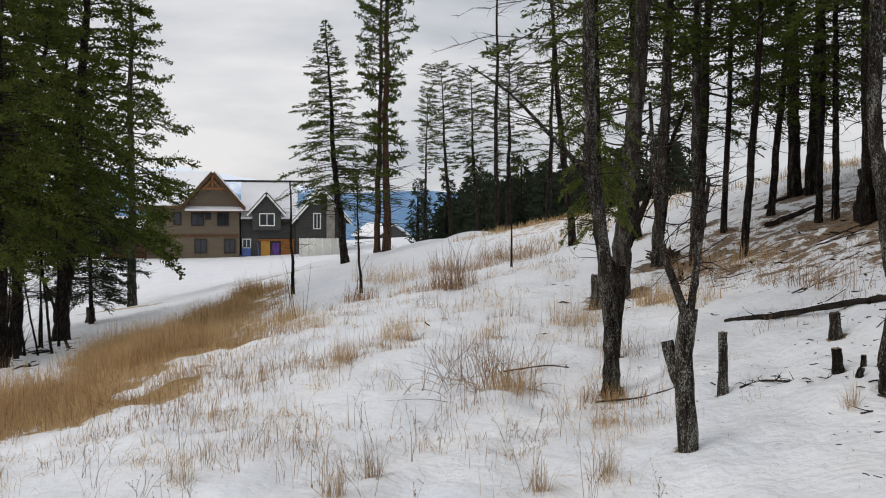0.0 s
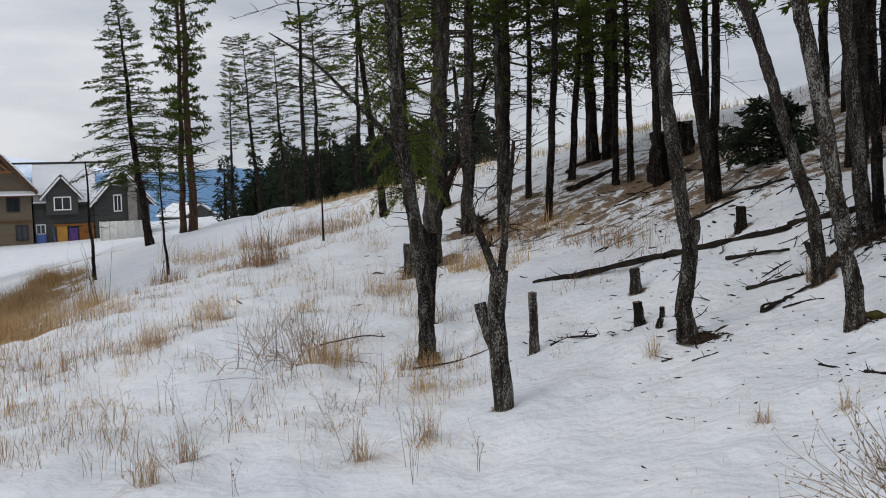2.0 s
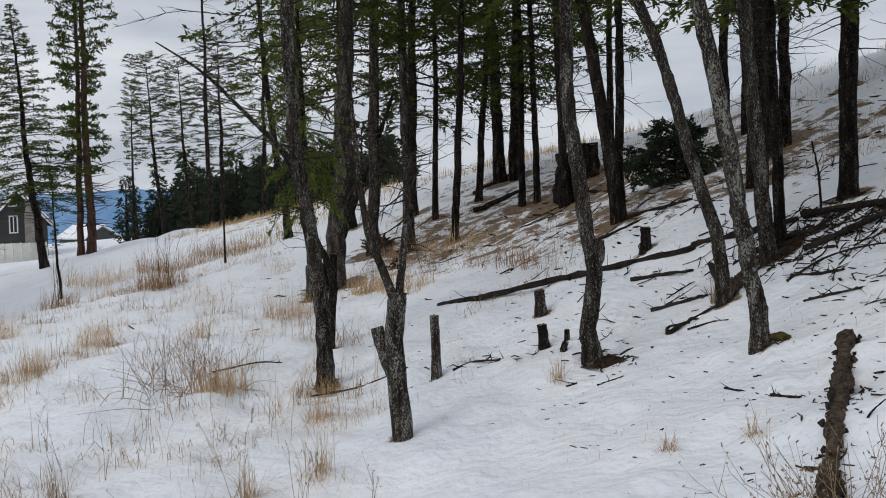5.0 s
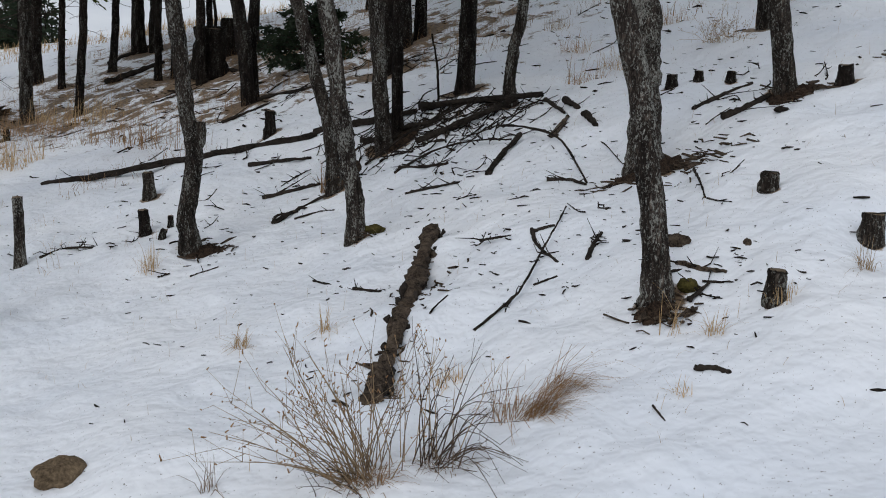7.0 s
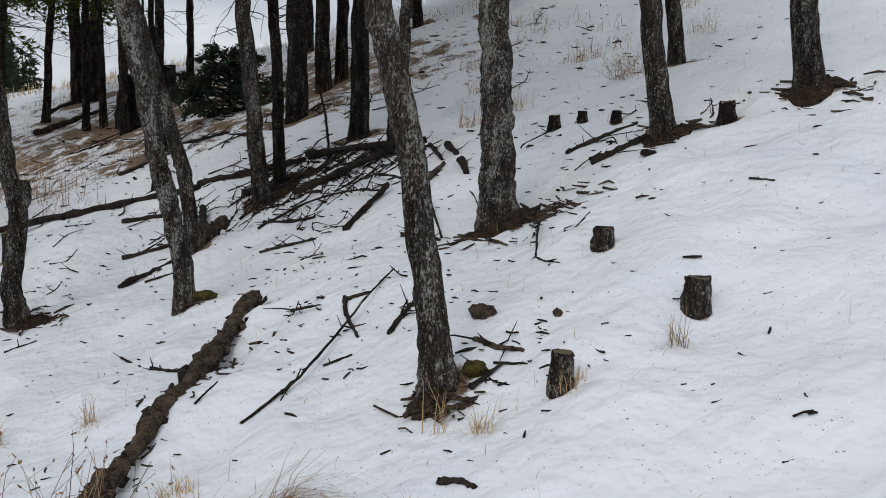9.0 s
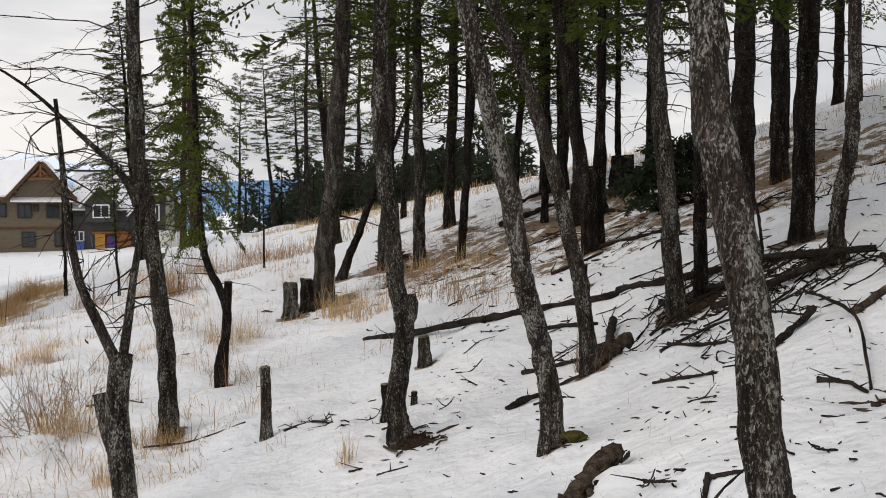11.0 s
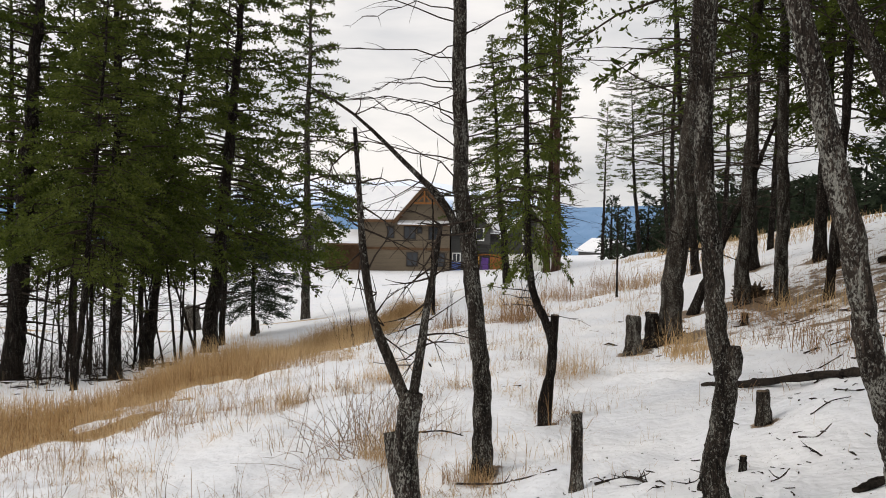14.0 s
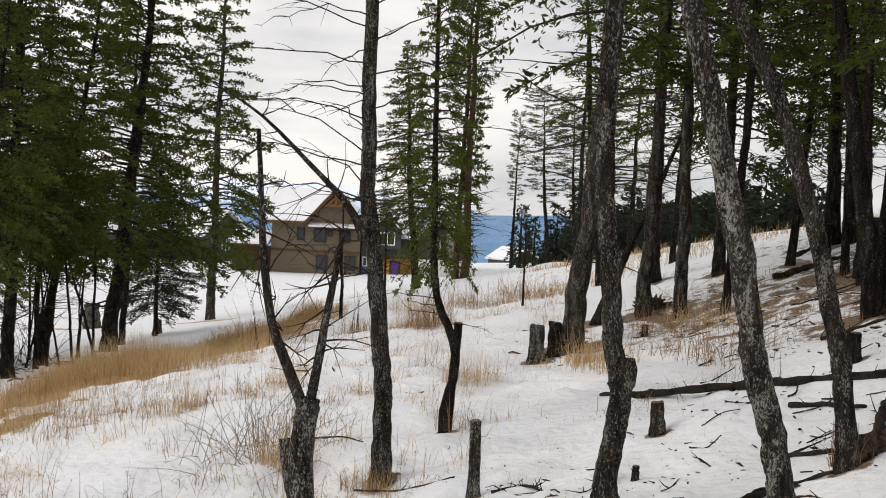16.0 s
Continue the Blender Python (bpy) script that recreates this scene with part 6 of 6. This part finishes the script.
def tan_house():
    h = new("house")
    h.matrix_basis = pose(-25.75, 94.9, -3.45, 0, 0, 12.2)
    piece("wall", h, TAN, lambda s: (box(s, -6.2, 2.5, 0, 8, -0.5, 5.1), prism(s, [(-2.5, 5.1), (2.5, 5.1), (0, 8.0)], 0, 8)))
    piece("wall", h, TAN, lambda s: prism(s, [(-6.2, 5.1), (-2.6, 5.1), (-2.6, 5.12), (-6.2, 5.12)], 0.2, 7.8))

    def valley(s, up, thick):
        """The long slope's upper end, in strips that run into the gable roof."""
        for k in range(8):
            xa = -2.8 + 0.3 * k
            z = 8.1 + xa * 3.4 / 2.95
            y = (z - 4.75) * 4.7 / 3.35 - 0.7
            slope_slab(s, xa, xa + 0.3, y, z + up, 4.0, 8.1 + up, thick)

    def roof(s):
        slab(s, (-2.95, 4.75), (0.0, 8.15), -0.7, 8.5, 0.22)
        slab(s, (2.95, 4.75), (0.0, 8.15), -0.7, 8.5, 0.22)
        slope_slab(s, -7.4, -2.8, -0.7, 4.75, 4.0, 8.1, 0.22)
        valley(s, 0.0, 0.22)
        slope_slab(s, -7.4, -0.4, 8.7, 4.75, 4.0, 8.1, 0.22)

    def snow(s):
        slab(s, (-2.9, 5.02), (-0.05, 8.30), -0.6, 8.4, 0.16)
        slab(s, (2.9, 5.02), (0.05, 8.30), -0.6, 8.4, 0.16)
        slope_slab(s, -7.3, -2.8, -0.6, 5.03, 3.95, 8.32, 0.16)
        valley(s, 0.24, 0.16)
        slope_slab(s, -7.3, -0.5, 8.6, 5.03, 4.05, 8.32, 0.16)

    piece("roof", h, BROWN_TRIM, roof)
    piece("roof_snow", h, SNOW, snow, "thick white snow")

    def truss(s):
        box(s, -1.0, 1.0, -0.82, -0.74, 6.6, 6.78)
        box(s, -0.08, 0.08, -0.84, -0.73, 6.79, 8.0)
        slab(s, (-0.6, 6.8), (-0.05, 7.4), -0.83, -0.75, 0.12)
        slab(s, (0.6, 6.8), (0.05, 7.4), -0.83, -0.75, 0.12)

    piece("gable_truss", h, TIMBER, truss, "orange timber gable truss")
    piece("bargeboard", h, BROWN_TRIM, lambda s: (slab(s, (-2.95, 4.6), (0.0, 8.0), -0.85, -0.72, 0.24), slab(s, (2.95, 4.6), (0.0, 8.0), -0.85, -0.72, 0.24)))
    piece("belt_trim", h, BROWN_TRIM, lambda s: box(s, -6.2, 2.55, -0.07, -0.004, 2.05, 2.3))
    piece("pent_roof", h, BROWN_TRIM, lambda s: slope_slab(s, -2.6, 3.4, -0.75, 4.45, -0.004, 4.75, 0.1))
    piece("pent_snow", h, SNOW, lambda s: slope_slab(s, -2.6, 3.4, -0.75, 4.56, -0.01, 4.86, 0.13))
    for u0, u1, w0, w1, bars in ((0.5, 1.4, 3.2, 4.3, 1), (-1.95, -0.95, 3.2, 4.3, 1), (-0.62, -0.34, 3.8, 4.25, 0), (1.15, 2.0, 0.55, 1.75, 1), (-1.65, -0.7, 0.55, 1.75, 1), (-3.6, -3.1, 3.3, 4.3, 0)):
        window(h, u0, u1, w0, w1, 0.0, DARK_TRIM, bars)
    piece("porch_post", h, BROWN_TRIM, lambda s: box(s, -9.6, -9.35, -1.6, -1.35, -0.5, 2.4))
    piece("porch_roof", h, BROWN_TRIM, lambda s: slope_slab(s, -10.2, -6.25, -2.2, 2.5, 3.0, 3.6, 0.15))
    piece("porch_snow", h, SNOW, lambda s: slope_slab(s, -10.2, -6.25, -2.2, 2.66, 3.0, 3.76, 0.2))
    piece("porch_wall", h, BROWN_TRIM, lambda s: box(s, -10.0, -6.25, 0.5, 3.0, -0.5, 2.4))
    tagged(h, "tan two-storey house with timber gable and snowy roof", "house")


def grey_house():
    h = new("house")
    h.matrix_basis = pose(-25.75, 94.9, -3.45, 0, 0, 12.2)

    def walls(s):
        box(s, 2.62, 7.9, 0.6, 8, -0.5, 3.6)
        prism(s, [(3.75, 2.7), (6.5, 2.7), (6.5, 4.4), (5.1, 6.0), (3.75, 4.4)], -0.15, 4.5)
        box(s, 7.92, 12.9, 0.3, 8, -0.5, 3.7)
        prism(s, [(7.92, 3.7), (12.9, 3.7), (10.4, 6.45)], 0.3, 8)

    piece("wall", h, GREY, walls)

    for x0, x1, z0, z1, y0, y1 in ((3.3, 5.1, 4.15, 6.2, -0.5, 4.6), (6.9, 5.1, 4.15, 6.2, -0.5, 4.6), (7.5, 10.4, 3.3, 6.6, -0.3, 8.4), (13.4, 10.4, 3.3, 6.6, -0.3, 8.4)):
        piece("roof_slope", h, DARK_TRIM, lambda s: slab(s, (x0, z0), (x1, z1), y0, y1, 0.18))
        piece("roof_snow", h, SNOW, lambda s: slab(s, (x0, z0 + 0.24), (x1, z1 + 0.24), y0 + 0.08, y1 - 0.06, 0.14), "thick white snow")
    for ya in (0.0, 8.6):
        piece("roof_slope", h, DARK_TRIM, lambda s: slope_slab(s, 2.62, 8.2, ya, 3.55, 4.2, 7.2, 0.2))
    piece("roof_snow", h, SNOW, lambda s: slope_slab(s, 2.62, 8.2, 0.05, 3.78, 4.15, 7.4, 0.16), "thick white snow")

    for a, b, y0 in (((3.3, 4.05), (5.1, 6.1), -0.64), ((6.9, 4.05), (5.1, 6.1), -0.64), ((7.5, 3.2), (10.4, 6.5), -0.42), ((13.4, 3.2), (10.4, 6.5), -0.42)):
        piece("bargeboard", h, WHITE_TRIM, lambda s: slab(s, a, b, y0, y0 + 0.11, 0.17), "pale painted bargeboards")
    piece("ridge_cap", h, DARK_TRIM, lambda s: box(s, 0.8, 9.9, 4.0, 4.4, 7.5, 7.68))
    window(h, 4.5, 5.8, 3.2, 4.25, -0.15, WHITE_TRIM, 1)
    window(h, 9.75, 10.3, 2.9, 4.3, 0.3, WHITE_TRIM, 1)
    window(h, 9.75, 10.25, 5.35, 5.7, 0.3, WHITE_TRIM, 0)
    window(h, 2.85, 3.5, 1.0, 1.75, 0.6, WHITE_TRIM, 1)
    piece("lean_board", h, BLUE, lambda s: (box(s, 2.75, 2.85, 0.3, 0.4, -0.3, 1.0), box(s, 3.5, 3.6, 0.3, 0.4, -0.3, 1.0), box(s, 2.86, 3.49, 0.32, 0.38, -0.3, 0.9)), "blue painted boards")
    piece("door", h, YELLOW, lambda s: box(s, 4.55, 5.45, 0.45, 0.59, -0.3, 1.6), "ochre yellow door")
    piece("curtain", h, PURPLE, lambda s: box(s, 5.75, 6.35, 0.42, 0.59, -0.3, 1.4), "purple hanging cloth")
    piece("boards", h, TIMBER, lambda s: (box(s, 4.3, 7.85, 0.35, 0.58, 1.62, 1.8), box(s, 6.5, 7.8, 0.4, 0.59, -0.3, 1.6)), "orange timber boards")
    piece("leaning_pole", h, PURPLE, lambda s: slab(s, (5.55, -0.3), (5.8, 1.5), 0.2, 0.3, 0.08))
    piece("leaning_pole", h, BLUE, lambda s: slab(s, (4.4, -0.3), (4.15, 1.5), 0.2, 0.3, 0.08))
    piece("chimney", h, MASONRY, lambda s: (box(s, 10.95, 11.75, -0.25, 0.29, -0.5, 4.6), box(s, 11.05, 11.65, -0.2, 0.6, 4.61, 7.0)), "grey fieldstone chimney")
    tagged(h, "dark grey house with two gables and snowy roof", "house")


def greenhouse():
    h = new("greenhouse")
    h.matrix_basis = pose(-25.75, 94.9, -3.45, 0, 0, 12.2) @ pose(10.3, -4.0, 0.4) @ Matrix.Diagonal((1, 1, 1.15, 1))
    s, ribs = Soup(), Soup()
    arc = [(1.15 * math.cos(a), 0.55 + 0.85 * math.sin(a)) for a in np.linspace(math.pi, 0, 11)]
    prof = [(-1.15, -0.1)] + arc + [(1.15, -0.1)]
    v = [(x, y, z) for x in (-2.1, 2.1) for y, z in prof]
    n = len(prof)
    f = []
    for i in range(n - 1):
        f += [(i, i + 1, i + 1 + n), (i, i + 1 + n, i + n)]
    f += [(0, i + 1, i) for i in range(1, n - 1)] + [(n, n + i, n + i + 1) for i in range(1, n - 1)]
    s.add(v, f)
    part("film", s, TARP, h, "milky plastic film")
    for x in np.linspace(-2.1, 2.1, 7):
        line = np.array([(x, y * 1.015, z * 1.015) for y, z in prof])
        ribs.add(*tube(line, np.full(n, 0.035), 5))
    part("rib", ribs, WHITE_TRIM, h)
    tagged(h, "low round-topped greenhouse of milky plastic film", "greenhouse")


def far_house(x, y, w, d, hgt, yaw, label):
    h = new("far_house")
    z = gz(x, y)
    h.matrix_basis = pose(x, y, z, 0, 0, yaw)
    piece("wall", h, GREY, lambda s: (box(s, -w / 2, w / 2, 0, d, -1.5, hgt), prism(s, [(-w / 2, hgt), (w / 2, hgt), (0, hgt + w * 0.3)], 0.01, d - 0.01)))
    piece("roof_snow", h, SNOW, lambda s: (slab(s, (-w / 2 - 0.4, hgt - 0.15), (0, hgt + w * 0.32), -0.5, d + 0.5, 0.3), slab(s, (w / 2 + 0.4, hgt - 0.15), (0, hgt + w * 0.32), -0.5, d + 0.5, 0.3)))
    window(h, -0.6, 0.6, hgt * 0.4, hgt * 0.75, 0.0, WHITE_TRIM, 1)
    tagged(h, label, "house")


tan_house()
grey_house()
greenhouse()
far_house(-16.5, 190, 7, 8, 2.6, 40, "small far house with snowy roof")
far_house(-9.5, 205, 7, 9, 2.4, -50, "small far house with snowy roof down the valley")
far_house(-41, 104, 9, 8, 2.8, 80, "low far house behind roadside firs")
far_house(-52, 90, 9, 8, 2.6, 10, "low far house behind roadside firs")


def mountains(name, label, dist, rise, rough, low, high, glow, seed, snow_from=None, az0=-50, az1=50):
    g = np.random.default_rng(seed)
    az = np.radians(np.linspace(az0, az1, 420))
    r = np.linspace(0, 1, 26)
    A, R = np.meshgrid(az, r)
    prof = np.zeros_like(az)
    for k in range(1, 9):
        prof += np.abs(np.sin(az * (3.1 * 1.75**k) + g.uniform(0, 6))) * 0.56**k
    prof = prof / prof.max()
    hgt = rise(np.degrees(az)) * (1 - rough + rough * prof)
    detail = np.zeros_like(A)
    for k in range(5):
        detail += np.abs(np.sin(A * 60 * 1.9**k + R * 9 * 1.7**k + g.uniform(0, 6))) * 0.5**k
    Z = -190 + (hgt[None, :] + 190) * R**0.8 * (1 - 0.13 * detail * (1 - R) * R * 4)
    D = dist + 900 * R
    X, Y = D * np.sin(A), D * np.cos(A)
    n0, n1 = A.shape
    i, j = np.meshgrid(np.arange(n0 - 1), np.arange(n1 - 1), indexing="ij")
    a = (i * n1 + j).ravel()
    s = Soup()
    s.add(np.stack([X, Y, Z], -1).reshape(-1, 3), np.concatenate([np.stack([a, a + 1, a + n1 + 1], 1), np.stack([a, a + n1 + 1, a + n1], 1)]))
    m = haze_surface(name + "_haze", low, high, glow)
    if snow_from is not None:
        n, l = m.node_tree.nodes, m.node_tree.links
        b = n["Principled BSDF"]
        src = b.inputs["Base Color"].links[0].from_socket
        geo, sep, ns = n.new("ShaderNodeNewGeometry"), n.new("ShaderNodeSeparateXYZ"), n.new("ShaderNodeTexNoise")
        ns.inputs["Scale"].default_value, ns.inputs["Detail"].default_value = 0.012, 7
        l.new(geo.outputs["Position"], sep.inputs[0])
        l.new(geo.outputs["Position"], ns.inputs["Vector"])
        up = n.new("ShaderNodeMath")
        up.operation = "MULTIPLY_ADD"
        up.inputs[1].default_value = 220
        l.new(ns.outputs["Fac"], up.inputs[0])
        l.new(sep.outputs["Z"], up.inputs[2])
        mr = n.new("ShaderNodeMapRange")
        mr.inputs["From Min"].default_value, mr.inputs["From Max"].default_value = snow_from + 100, snow_from + 150
        l.new(up.outputs[0], mr.inputs["Value"])
        mx = n.new("ShaderNodeMix")
        mx.data_type = "RGBA"
        mx.inputs["B"].default_value = (0.56, 0.62, 0.71, 1)
        l.new(mr.outputs["Result"], mx.inputs["Factor"])
        l.new(src, mx.inputs["A"])
        l.new(mx.outputs["Result"], b.inputs["Base Color"])
        l.new(mx.outputs["Result"], b.inputs["Emission Color"])
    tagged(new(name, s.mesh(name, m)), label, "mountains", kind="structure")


# Distant haze is mixed into these colours, and the slopes glow faintly.
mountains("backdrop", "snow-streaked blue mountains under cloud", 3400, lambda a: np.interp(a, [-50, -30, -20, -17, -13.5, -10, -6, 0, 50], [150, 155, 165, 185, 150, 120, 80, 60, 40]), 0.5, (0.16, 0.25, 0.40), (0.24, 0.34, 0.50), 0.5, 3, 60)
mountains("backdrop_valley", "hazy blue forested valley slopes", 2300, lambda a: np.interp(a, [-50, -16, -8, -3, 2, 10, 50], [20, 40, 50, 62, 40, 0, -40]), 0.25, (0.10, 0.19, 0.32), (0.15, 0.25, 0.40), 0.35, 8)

build_ground()
